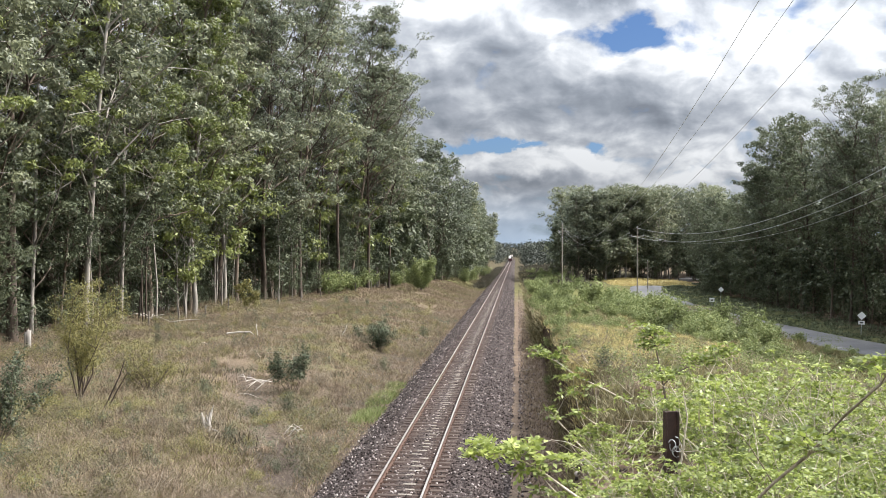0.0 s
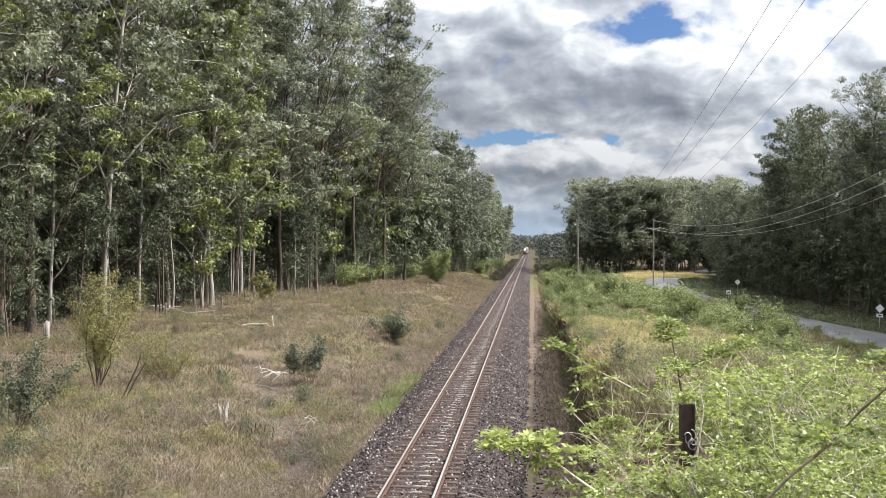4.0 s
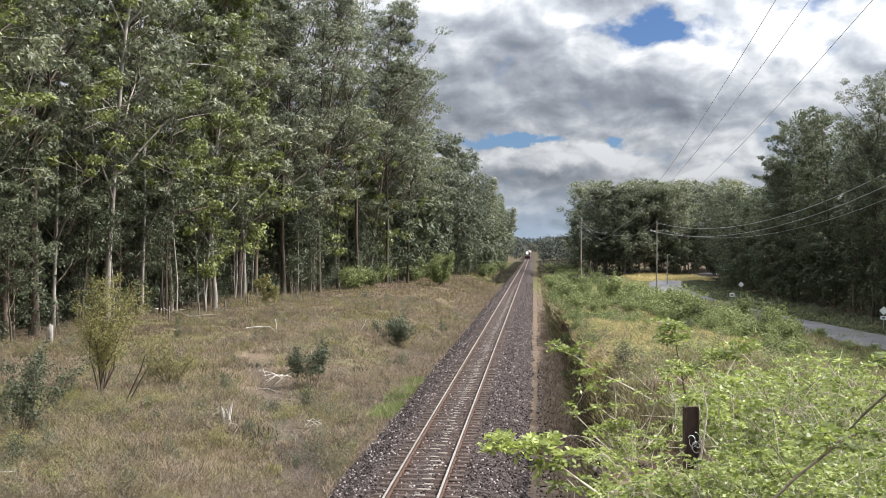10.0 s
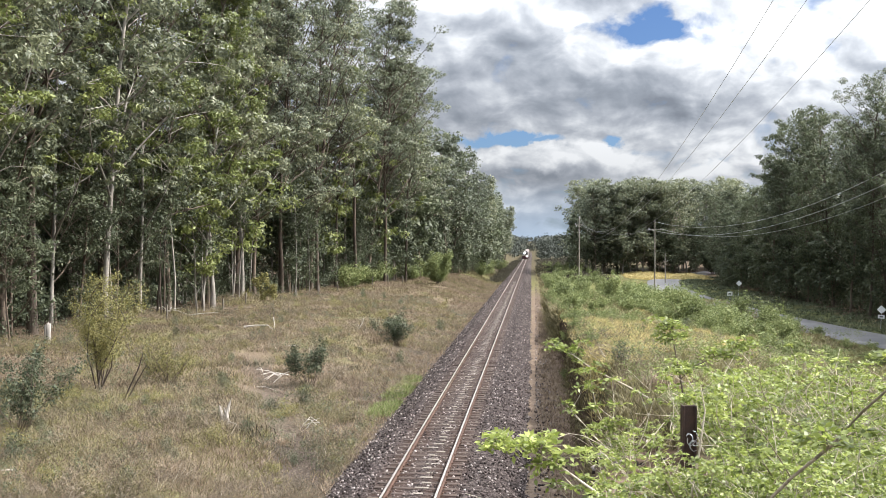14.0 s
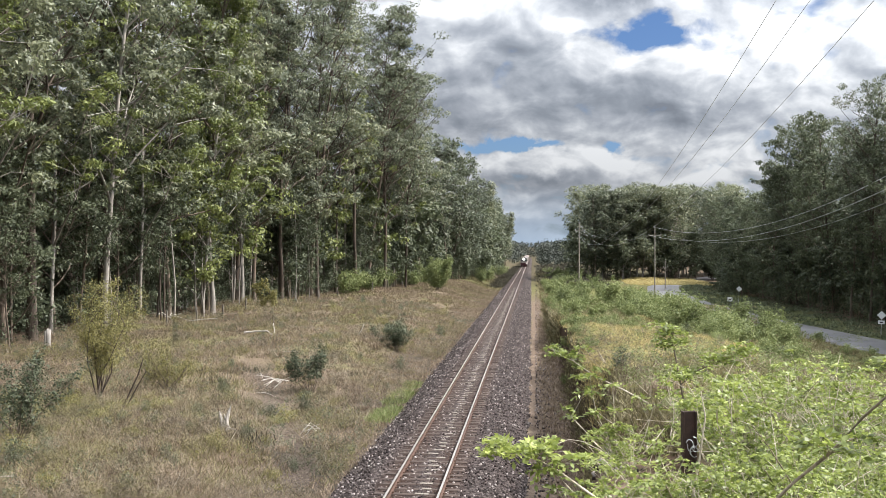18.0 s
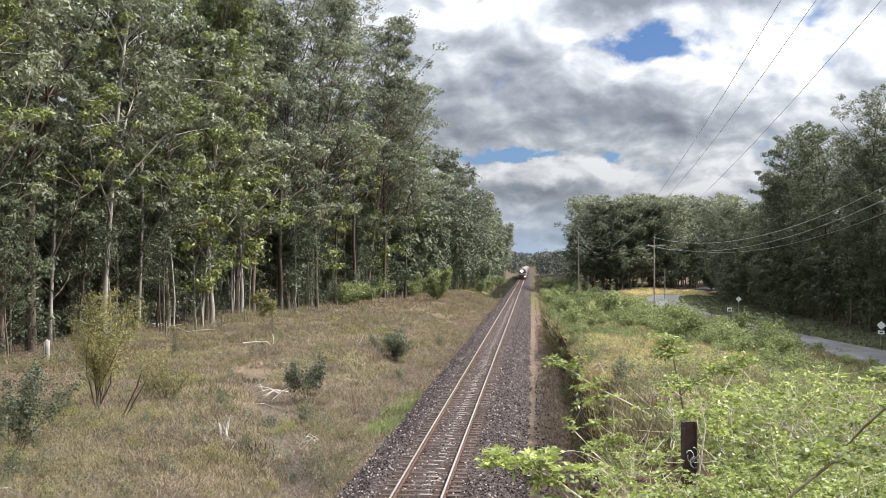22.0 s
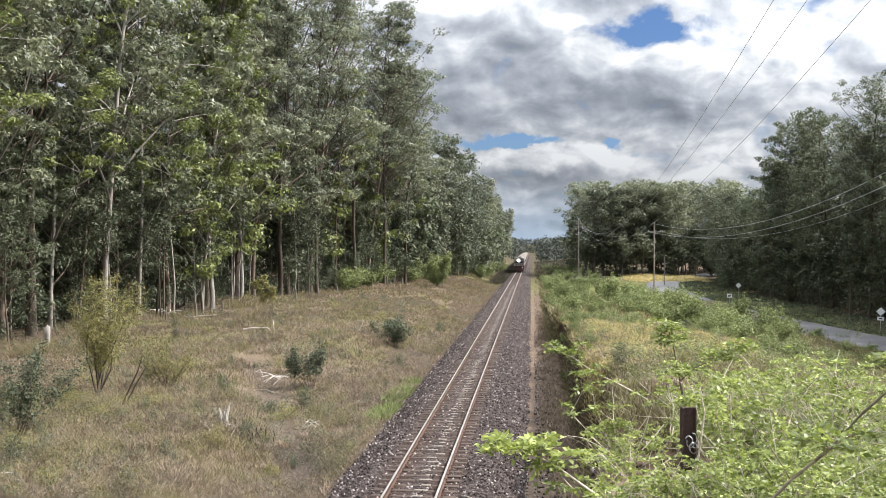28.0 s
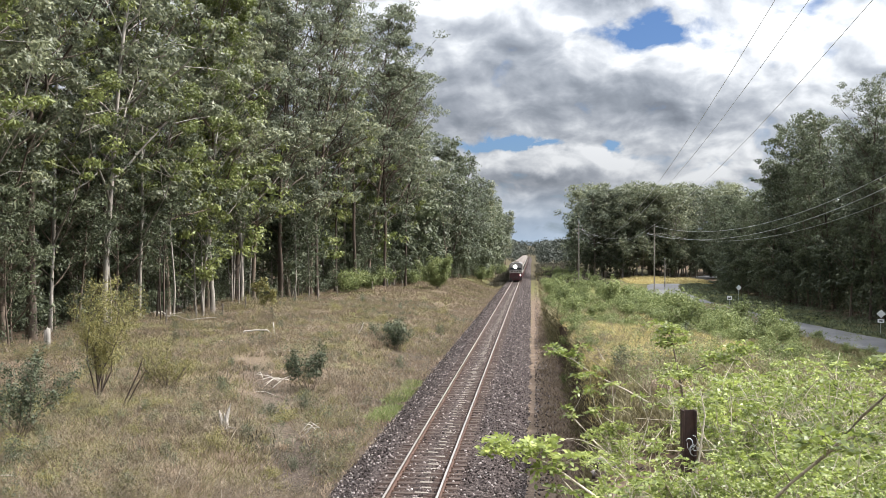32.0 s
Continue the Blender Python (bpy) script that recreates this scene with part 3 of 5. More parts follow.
rng = np.random.default_rng(11)
GUMS = [
    gum_tree(1, 30, 5.0, 0.24, 24, 14500, BARK_PALE, GUM_LEAF, 0.13, 0.7, leaf=(0.24, 0.13), clump=0.72),
    gum_tree(2, 30, 4.4, 0.20, 26, 14500, BARK_BROWN, GUM_LEAF, 0.15, 0.7, leaf=(0.24, 0.13), clump=0.72),
    gum_tree(3, 30, 5.4, 0.28, 22, 14000, BARK_DARK, GUM_LEAF_GREY, 0.19, 0.75, leaf=(0.24, 0.13), clump=0.72),
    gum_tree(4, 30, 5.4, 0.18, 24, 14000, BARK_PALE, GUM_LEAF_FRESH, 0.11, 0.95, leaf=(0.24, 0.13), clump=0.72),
    gum_tree(5, 30, 6.0, 0.36, 26, 12500, BARK_DARK, GUM_LEAF_GREY, 0.16, 0.8, umbrella=0.55, leaf=(0.21, 0.11), clump=0.8),
    gum_tree(6, 30, 5.4, 0.18, 22, 5000, BARK_DARK, GUM_LEAF_GREY, 0.17, 0.7, leaf=(0.46, 0.27), umbrella=0.3, clump=1.15, coarse=True),
    gum_tree(7, 30, 5.2, 0.14, 22, 5000, BARK_BROWN, DARK_SHADE_LEAF, 0.16, 0.7, leaf=(0.46, 0.27), umbrella=0.3, clump=1.15, coarse=True),
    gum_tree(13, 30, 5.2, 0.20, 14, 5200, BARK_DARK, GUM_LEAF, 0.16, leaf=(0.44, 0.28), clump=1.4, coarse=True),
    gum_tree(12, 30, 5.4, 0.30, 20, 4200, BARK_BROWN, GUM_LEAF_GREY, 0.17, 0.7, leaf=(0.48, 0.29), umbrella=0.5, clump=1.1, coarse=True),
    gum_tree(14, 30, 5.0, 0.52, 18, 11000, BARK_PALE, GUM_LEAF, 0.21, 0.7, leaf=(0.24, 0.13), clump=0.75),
    gum_tree(17, 30, 6.0, 0.30, 26, 8200, BARK_DARK, DARK_SHADE_LEAF, 0.17, 0.8, leaf=(0.36, 0.2), umbrella=0.7, clump=1.05),
    gum_tree(19, 30, 5.4, 0.36, 20, 9500, BARK_DARK, GUM_LEAF_GREY, 0.27, 0.7, leaf=(0.25, 0.13), clump=0.75),
    gum_tree(16, 30, 5.2, 0.08, 30, 5600, BARK_PALE, GUM_LEAF, 0.16, 0.8, leaf=(0.46, 0.3), umbrella=0.35, clump=1.35, coarse=True),
]
GUM_WORDS = ["tall gum tree with smooth pale trunk and dark green crown", "tall gum tree with brown bark and dense olive crown",
             "dark-barked tall gum tree with a grey-green crown", "slender pale-barked gum tree with fresh green leaves",
             "old gum tree with bare spreading limbs and thin crown", "shaded forest gum tree with dark rough trunk",
             "shaded forest gum tree with brown trunk and low leaves", "gum tree deep in the shaded forest", "forest gum tree with a rounded grey-green crown", "tall white-trunked gum tree with a high crown", "forest gum tree with a spreading layered crown, shade in its leaf colour", "old gum tree with a stout dark trunk", "broad pale green gum tree in a close stand"]
LOW = [
    gum_tree(8, 14, 3.0, 0.12, 18, 4300, BARK_PALE, DARK_SHADE_LEAF, 0.06, leaf=(0.28, 0.16), clump=0.75, name="young_tree", coarse=True),
    gum_tree(9, 14, 3.4, 0.06, 18, 4500, BARK_BROWN, DARK_SHADE_LEAF, 0.07, leaf=(0.28, 0.16), clump=0.755, name="young_tree", coarse=True),
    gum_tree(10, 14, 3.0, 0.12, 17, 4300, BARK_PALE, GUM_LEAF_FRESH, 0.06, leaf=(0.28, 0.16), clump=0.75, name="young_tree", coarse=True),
    gum_tree(11, 14, 3.2, 0.03, 14, 2500, BARK_BROWN, DARK_SHADE_LEAF, 0.08, leaf=(0.47, 0.31), clump=1.2, name="understorey_tree", coarse=True),
    gum_tree(15, 14, 2.8, 0.22, 18, 9500, BARK_BROWN, DARK_SHADE_LEAF, 0.055, leaf=(0.17, 0.08), clump=0.62, name="sapling"),
    gum_tree(18, 12, 1.7, 0.55, 9, 1300, BARK_PALE, DARK_SHADE_LEAF, 0.05, leaf=(0.22, 0.11), clump=0.55, name="sapling", coarse=True),
    gum_tree(20, 12, 1.7, 0.45, 10, 1500, BARK_DARK, DARK_SHADE_LEAF, 0.06, leaf=(0.22, 0.11), clump=0.55, name="sapling", coarse=True),
]
LOW_WORDS = ["young pale-stemmed gum sapling at the forest edge", "leafy understorey tree at the edge of the forest",
             "slender sapling with fresh green leaves at the forest edge", "dark leafy undergrowth tree below tall gums", "thin brown-stemmed gum sapling with small grey-green leaves",
             "thin pale bare-stemmed sapling with a small crown", "thin dark-stemmed sapling with a small crown"]


def pick(kinds):
    return kinds[int(rng.integers(0, len(kinds)))]


def grow(places, k, x, y, size, lean=1.2):
    places.append((k, scaled(x, y, land(x, y) - 0.1, size * (0.92 + 0.16 * rng.random()), rng.random() * 360, rng.normal() * lean)))


tall, low = [], []
# the forest beside the line, row behind row
for row, (back, gap_y) in enumerate(((1.2, 5.6), (5.5, 6.2), (12, 6.6))):
    y = 44.0 + row * 2
    while y < 415:
        h = steps(y, (40, 80, 95, 120, 140, 155, 168, 190, 210, 260, 330, 415), (37, 38, 37, 35.5, 34.5, 33.5, 31, 28.5, 25, 24, 25, 26)) * (0.88 + 0.16 * rng.random())
        near = y < (172, 108, 0)[row]
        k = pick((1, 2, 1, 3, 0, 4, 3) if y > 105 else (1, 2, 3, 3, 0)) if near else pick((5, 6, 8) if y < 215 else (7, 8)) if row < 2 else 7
        grow(tall, k, left_edge(y) - back + rng.normal() * 0.9, y, h / 30 * (1, 0.88, 0.74)[row])
        y += gap_y * (0.7 + 0.6 * rng.random()) * (1 if y < 200 else 1.5)
# saplings and low trees along its edge
y = 47.0
while y < 300:
    for _ in range(3 if 85 < y < 200 else 2):
        k = pick((4, 4, 1)) if y < 78 else pick((0, 1, 2, 1)) if y < 150 else 3
        x = left_edge(y) - 0.4 - rng.random() * 6
        grow(low, k, x, y + rng.random() * 3, (0.6 + 0.75 * rng.random()) * (1 if y < 170 else 0.8), 2)
    y += 4.4
y = 128.0
while y < 330:     # leafy down to the ground where the forest nears the line
    grow(low, 3, left_edge(y) - 1.8 + rng.random() * 1.6, y, 0.24 + 0.16 * rng.random())
    y += 4.5
# dark growth deeper in
y = 46.0
while y < 190:
    grow(low, 3, left_edge(y) - 9 - rng.random() * 12, y, 0.5 + 0.35 * rng.random())
    y += 4.6
y = 46.0
while y < 112:
    grow(low, 3, left_edge(y) - 7 - rng.random() * 7, y, 0.4 + 0.3 * rng.random())
    y += 3.6
# the forest beyond the road
for row, (back, gap_y) in enumerate(((1.5, 4.8), (7.5, 5.2), (14, 7.0))):
    y = 66.0 + row * 3
    while y < 240:
        h = steps(y, (60, 112, 120, 130, 147, 158, 164, 172, 185, 235), (32, 29, 26, 25.5, 25, 28, 26, 22, 19.5, 18.5)) * (0.84 + 0.2 * rng.random())
        grow(tall, pick((10, 6, 6)) if row == 0 else pick((6, 6, 5)) if row == 1 else 7, right_edge(y) + back + rng.normal() * 0.9, y, h / 30)
        y += gap_y * (0.75 + 0.5 * rng.random())
y = 70.0
while y < 235:
    grow(low, 3, right_edge(y) + rng.random() * 4, y, 0.45 + 0.45 * rng.random())
    grow(low, 3, right_edge(y) + 5 + rng.random() * 8, y, 0.5 + 0.4 * rng.random())
    y += 3.1
# the stand of tall gums beyond the bend
for _ in range(66):
    y = 252 + 56 * rng.random() ** 1.3
    x = 10.5 + rng.random() * (40 + (y - 252) * 0.3)
    if abs(x - road_middle(y)) < 6 and y < 262:
        continue
    broad = 0.95 + 0.2 * rng.random()
    height = (24.6 + 2.2 * rng.random() + (y - 252) * 0.05) * (0.88 if x < 14 else 1) / 30
    tall.append((pick((12, 12, 8)), scaled(x, y, land(x, y) - 0.1, broad, rng.random() * 360, rng.normal(), height / broad)))
for _ in range(34):
    y = 253 + rng.random() ** 2 * 30
    grow(low, 3, 11 + rng.random() * 40, y, 0.55 + 0.4 * rng.random())
# two old trees that lean out over the open ground
for x, y, size in ((-27.5, 121, 1.36), (-30.0, 112, 1.30), (-24.6, 132, 1.34), (-22.4, 143, 1.33), (-20.4, 152, 1.20), (39.9, 120, 0.95), (43.0, 124, 0.92)):
    grow(tall, 4, x, y, size)
for x, y, size in ((40.2, 157, 0.92), (40.5, 168, 0.76), (41.0, 138, 0.90)):
    grow(tall, 10, x, y, size)
grow(tall, 9, -31.0, 91.0, 1.15, 0.4)
for x, y in ((-33.6, 62), (-35.0, 76), (-35.8, 77.2), (-32.5, 103)):
    grow(tall, 11, x, y, 1.18, 0.5)
for _ in range(70):     # thin poles of saplings
    y = 48 + 110 * rng.random()
    grow(low, 5 + int(rng.random() < 0.45), left_edge(y) + 0.6 - 7 * rng.random(), y, 0.55 + 0.75 * rng.random(), 3)
plant(GUMS, tall, GUM_WORDS, "tree", "gum forest")
plant(LOW, low, LOW_WORDS, "tree", "young trees of the forest")


def far_woods():
    """The wooded skyline at the end of the view."""
    rng = np.random.default_rng(5)
    centres, sizes = [], []
    for k in range(1500):
        across = k >= 1250     # the last of them close the view at the end of the line
        y = 1060 + 120 * rng.random() if across else 440 + 640 * rng.random() ** 1.2
        side = 1 if rng.random() < 0.6 else -1
        x = -50 + 110 * rng.random() if across else TRACK + side * (6.5 + rng.random() * (34 + 0.07 * y))
        foot = land(x, y)
        crown = 6.2 + 2.2 * rng.random() - foot
        for _ in range(4):
            centres.append((x + rng.normal() * 1.6, y + rng.normal() * 1.6, foot + crown * (0.12 + 0.85 * rng.random())))
            sizes.append(1.5 + 0.9 * rng.random())
    v, f = leaves_at(rng, centres, sizes, 100000, 1.05, 0.62, 0.2, 0.9, 0.6)
    tagged(mesh_object("distant_woods", v, f, DISTANT_SHADE_LEAF), "low wooded skyline far beyond the end of the line, darkened as in cloud shadow", "woods", kind="stuff")


far_woods()


# ---- shrubs on the open ground beside the line ----
def stand(ob, x, y, label, category="shrub", turn=0, size=1.0):
    ob.matrix_basis = scaled(x, y, land(x, y), size, turn)
    return tagged(ob, label, category)


stand(shrub(27, 2.2, 1.7, 8, 4200, BARK_DARK, OLIVE_LEAF, (0.11, 0.028), clump=0.5, low=0.15), -17.4, 44.5, "soft yellow-green wattle bush in dry grass")
stand(shrub(21, 4.4, 1.6, 11, 15000, BARK_DARK, OLIVE_LEAF, (0.12, 0.03), clump=0.5, low=0.28), -19.6, 42, "airy olive-green wattle shrub with dark thin stems in dry grass")
stand(shrub(22, 2.9, 1.5, 8, 4500, BARK_BROWN, DARK_SHADE_LEAF, (0.10, 0.06), clump=0.42), -18.2, 32.5, "dark green broad-leaved bush in the dry grass")
stand(shrub(23, 2.1, 1.5, 7, 3000, BARK_DARK, DARK_SHADE_LEAF, (0.11, 0.06), clump=0.34, low=0.35), -11.5, 49, "dense dark green shrub standing in dry grass")
stand(shrub(24, 2.4, 2.6, 11, 4200, BARK_BROWN, DARK_SHADE_LEAF, (0.13, 0.07), clump=0.42, low=0.15), -9.9, 69, "grey-green spreading shrub beside the railway line")
stand(shrub(25, 4.6, 1.4, 12, 9000, BARK_BROWN, SCRUB_LEAF, (0.22, 0.12), clump=0.75, low=0.02), -15.2, 150, "bright green rounded bush at the forest edge")
stand(shrub(26, 3.3, 1.2, 2, 1500, BARK_BROWN, OLIVE_LEAF, (0.2, 0.07), clump=0.4, low=0.6), -21.4, 78, "thin sapling with a small tuft of leaves", "sapling")

def tussock(seed, height, blades, mat, spread=0.16, lean=0.55):
    """A clump of long arching blades."""
    rng = np.random.default_rng(seed)
    root = new("grass_tussock")
    for name, count, h in [("blade_clump", blades, height)]:
        a = rng.random(count) * 6.28
        way = np.stack([np.cos(a), np.sin(a)], 1) * (lean * rng.random((count, 1)) + 0.05)
        base = np.concatenate([rng.normal(size=(count, 2)) * spread, np.full((count, 1), -0.06)], 1)
        tall = h * (0.45 + 0.65 * rng.random((count, 1)))
        mid = base + np.concatenate([way * tall * 0.45, tall * 0.62], 1)
        tip = base + np.concatenate([way * tall * 1.25, tall * (1 - 0.25 * rng.random((count, 1)))], 1)
        side = np.stack([-np.sin(a), np.cos(a), np.zeros(count)], 1) * (0.009 + 0.006 * rng.random((count, 1)))
        verts = np.stack([base - side, base + side, mid + side * 0.8, mid - side * 0.8, tip], 1).reshape(-1, 3)
        b = np.arange(count)[:, None] * 5
        faces = np.concatenate([b + (0, 1, 2), b + (0, 2, 3), b + (3, 2, 4)])
        tagged(mesh_object(name, verts, faces, mat, root), kind="stuff")
    return root


TUSSOCKS = [tussock(81, 0.6, 190, DRY_BLADE, 0.24, 0.8), tussock(82, 0.55, 200, OLIVE_BLADE, 0.26, 0.8), tussock(83, 0.45, 180, WITHERED, 0.34, 1.1), tussock(84, 0.6, 190, OLIVE_LEAF, 0.24, 0.75), tussock(85, 0.6, 190, GOLD_BLADE, 0.18), tussock(86, 0.32, 170, HEATH, 0.4, 1.5)]
TUSSOCK_WORDS = ["straw-coloured dry grass tussock", "olive-green grass tussock in dry grass", "grey-brown withered weed tussock", "yellow-green grass tussock in dry grass", "golden dry grass tussock", "dark brown dead brush heap in the grass"]
places = []
for _ in range(120):
    y = 24 + 70 * rng.random() ** 1.25
    x = TRACK - 4.6 - rng.random() * (min(-left_edge(y), 0.6 * y + 2) - 8.2)
    k = 3 if noise.noise((x * 0.2, y * 0.2, 2.2)) > 0.25 else (0, 1, 2, 0, 2, 0, 5)[int(rng.integers(0, 7))]
    places.append((k, scaled(x, y, land(x, y), 0.55 + 0.5 * rng.random() ** 2, rng.random() * 360)))
for _ in range(34):     # on top of the bank
    y = 24 + 50 * rng.random()
    x = 2.1 + rng.random() * (0.2 * y)
    places.append(((4, 1, 2, 0)[int(rng.integers(0, 4))], scaled(x, y, land(x, y), 0.5 + 0.35 * rng.random(), rng.random() * 360)))
for _ in range(9):     # by the post and the edge of the cutting
    y = 15 + 11 * rng.random()
    x = steps(y, (15, 27), (1.3, 2.0)) + rng.random() * 2.6
    places.append(((1, 3, 0)[int(rng.integers(0, 3))], scaled(x, y, land(x, y), 0.6 + 0.4 * rng.random(), rng.random() * 360)))
for x, y in ((-17.8, 50.0), (-16.5, 48.2), (-12.6, 37.6), (-11.3, 36.2)):
    places.append((5, scaled(x, y, land(x, y), 1.35, rng.random() * 360)))
plant(TUSSOCKS, places, TUSSOCK_WORDS, "grass", "tussocks in the grass")

WEEDS = [shrub(71, 0.6, 0.9, 6, 900, BARK_BROWN, OLIVE_LEAF, (0.06, 0.016), "weed_clump", 0.24, 0.1), shrub(72, 0.7, 0.7, 4, 800, BARK_BROWN, DARK_SHADE_LEAF, (0.055, 0.022), "weed_clump", 0.22, 0.1),
         shrub(73, 0.55, 0.9, 5, 800, TWIG, WITHERED, (0.06, 0.010), "weed_clump", 0.28, 0.1), shrub(74, 0.7, 0.9, 5, 800, BARK_BROWN, OLIVE_BLADE, (0.07, 0.012), "weed_clump", 0.27, 0.1)]
WEED_WORDS = ["olive weed clump in the dry grass", "dark green weed clump in the dry grass", "withered grey-brown weed clump", "green weed clump in the dry grass"]
places = []
for _ in range(262):
    y = 21 + 95 * rng.random() ** 1.3
    x = TRACK - 4.3 - rng.random() * (min(-left_edge(y), 0.6 * y + 2) - 8)
    places.append((int(rng.integers(0, 4)), scaled(x, y, land(x, y), (0.8 + 1.0 * rng.random() ** 2) * steps(y, (21, 50), (1.1, 1.0)), rng.random() * 360)))
for _ in range(30):     # rank growth on the top of the bank
    y = 22 + 52 * rng.random() ** 1.2
    x = 2.6 + rng.random() * (0.28 * y)
    places.append((int(rng.integers(0, 4)), scaled(x, y, land(x, y), 0.7 + 0.8 * rng.random(), rng.random() * 360)))
plant(WEEDS, places, WEED_WORDS, "weed", "weeds in the grass")

SCRUB = [shrub(31, 1.9, 2.3, 9, 1700, BARK_BROWN, SCRUB_LEAF, (0.17, 0.10), "scrub_bush", 0.48, 0.1), shrub(32, 1.6, 2.4, 9, 1650, BARK_BROWN, SCRUB_LEAF, (0.16, 0.10), "scrub_bush", 0.45, 0.1),
         shrub(33, 2.1, 1.5, 8, 1700, BARK_BROWN, SCRUB_LEAF, (0.17, 0.10), "scrub_bush", 0.45, 0.1), shrub(34, 1.5, 2.0, 8, 1600, BARK_BROWN, SCRUB_LEAF, (0.16, 0.10), "scrub_bush", 0.42, 0.1)]
SCRUB_WORDS = ["tangled green scrub bush on the bank", "low spreading green scrub bush", "upright leafy scrub bush in long grass", "bright green scrub bush in the sun"]
places = []
for _ in range(112):
    y = 58 + 106 * rng.random() ** 1.1
    x = 2.2 + rng.random() * min(0.22 * y, road_middle(y) - 9)
    places.append((int(rng.integers(0, 4)), scaled(x, y, land(x, y), (0.65 + 0.6 * rng.random()) * steps(y, (58, 85, 100, 150), (0.4, 0.85, 1.05, 1.05)), rng.random() * 360)))
for _ in range(16):     # dark growth at the toe of the gum forest and along the line
    y = 120 + 190 * rng.random()
    x = left_edge(y) - 1.5 + rng.random() * 2.6
    places.append((int(rng.integers(0, 3)), scaled(x, y, land(x, y), 1.2 + 0.9 * rng.random(), rng.random() * 360)))
for _ in range(30):     # growth that hangs over the edge of the cutting
    y = 42 + 100 * rng.random() ** 1.2
    x = 1.85 + rng.random() * 0.7
    places.append((int(rng.integers(0, 3)), scaled(x, y, land(x, y) - 0.25, 0.3 + 0.3 * rng.random() + y * 0.002, rng.random() * 360)))
for _ in range(24):
    y = 46 + 56 * rng.random()
    x = 9 + rng.random() * (0.28 * y - 7)
    places.append((int(rng.integers(0, 4)), scaled(x, y, land(x, y), 0.55 + 0.4 * rng.random(), rng.random() * 360)))
for _ in range(48):     # between the bank and the road
    y = 70 + 65 * rng.random()
    x = 9 + rng.random() * (min(0.235 * y, road_middle(y) - 6) - 9)
    places.append((int(rng.integers(0, 4)), scaled(x, y, land(x, y), 0.95 + 0.5 * rng.random() + 0.3 * ease((y - 85) / 25), rng.random() * 360)))
for _ in range(46):
    y = 150 + 150 * rng.random()
    x = 1.6 + rng.random() * 12
    places.append((int(rng.integers(0, 3)), scaled(x, y, land(x, y), 0.8 + 0.6 * rng.random(), rng.random() * 360)))
for _ in range(30):     # along the near side of the road
    y = 70 + 40 * rng.random()
    x = y * (0.23 + 0.03 * rng.random()) if y > 84 else y * (0.25 + 0.10 * rng.random())
    places.append((int(rng.integers(0, 4)), scaled(x, y, land(x, y), 0.45 + 0.2 * rng.random() + (0.5 if y > 84 else 0), rng.random() * 360)))
plant(SCRUB, places, SCRUB_WORDS, "bush", "scrub on the bank")


# ---- the railway track ----
def drawn(profile, x):
    """A profile drawn out along the line."""
    bm = bmesh.new()
    rings = [[bm.verts.new((x + a + line_x(y) - TRACK, y, b + line_level(y))) for a, b in profile] for y in (-20, 35, 1040)]
    for near, far in zip(rings, rings[1:]):
        for i in range(len(profile)):
            k = (i + 1) % len(profile)
            bm.faces.new((near[i], near[k], far[k], far[i]))
    return bm


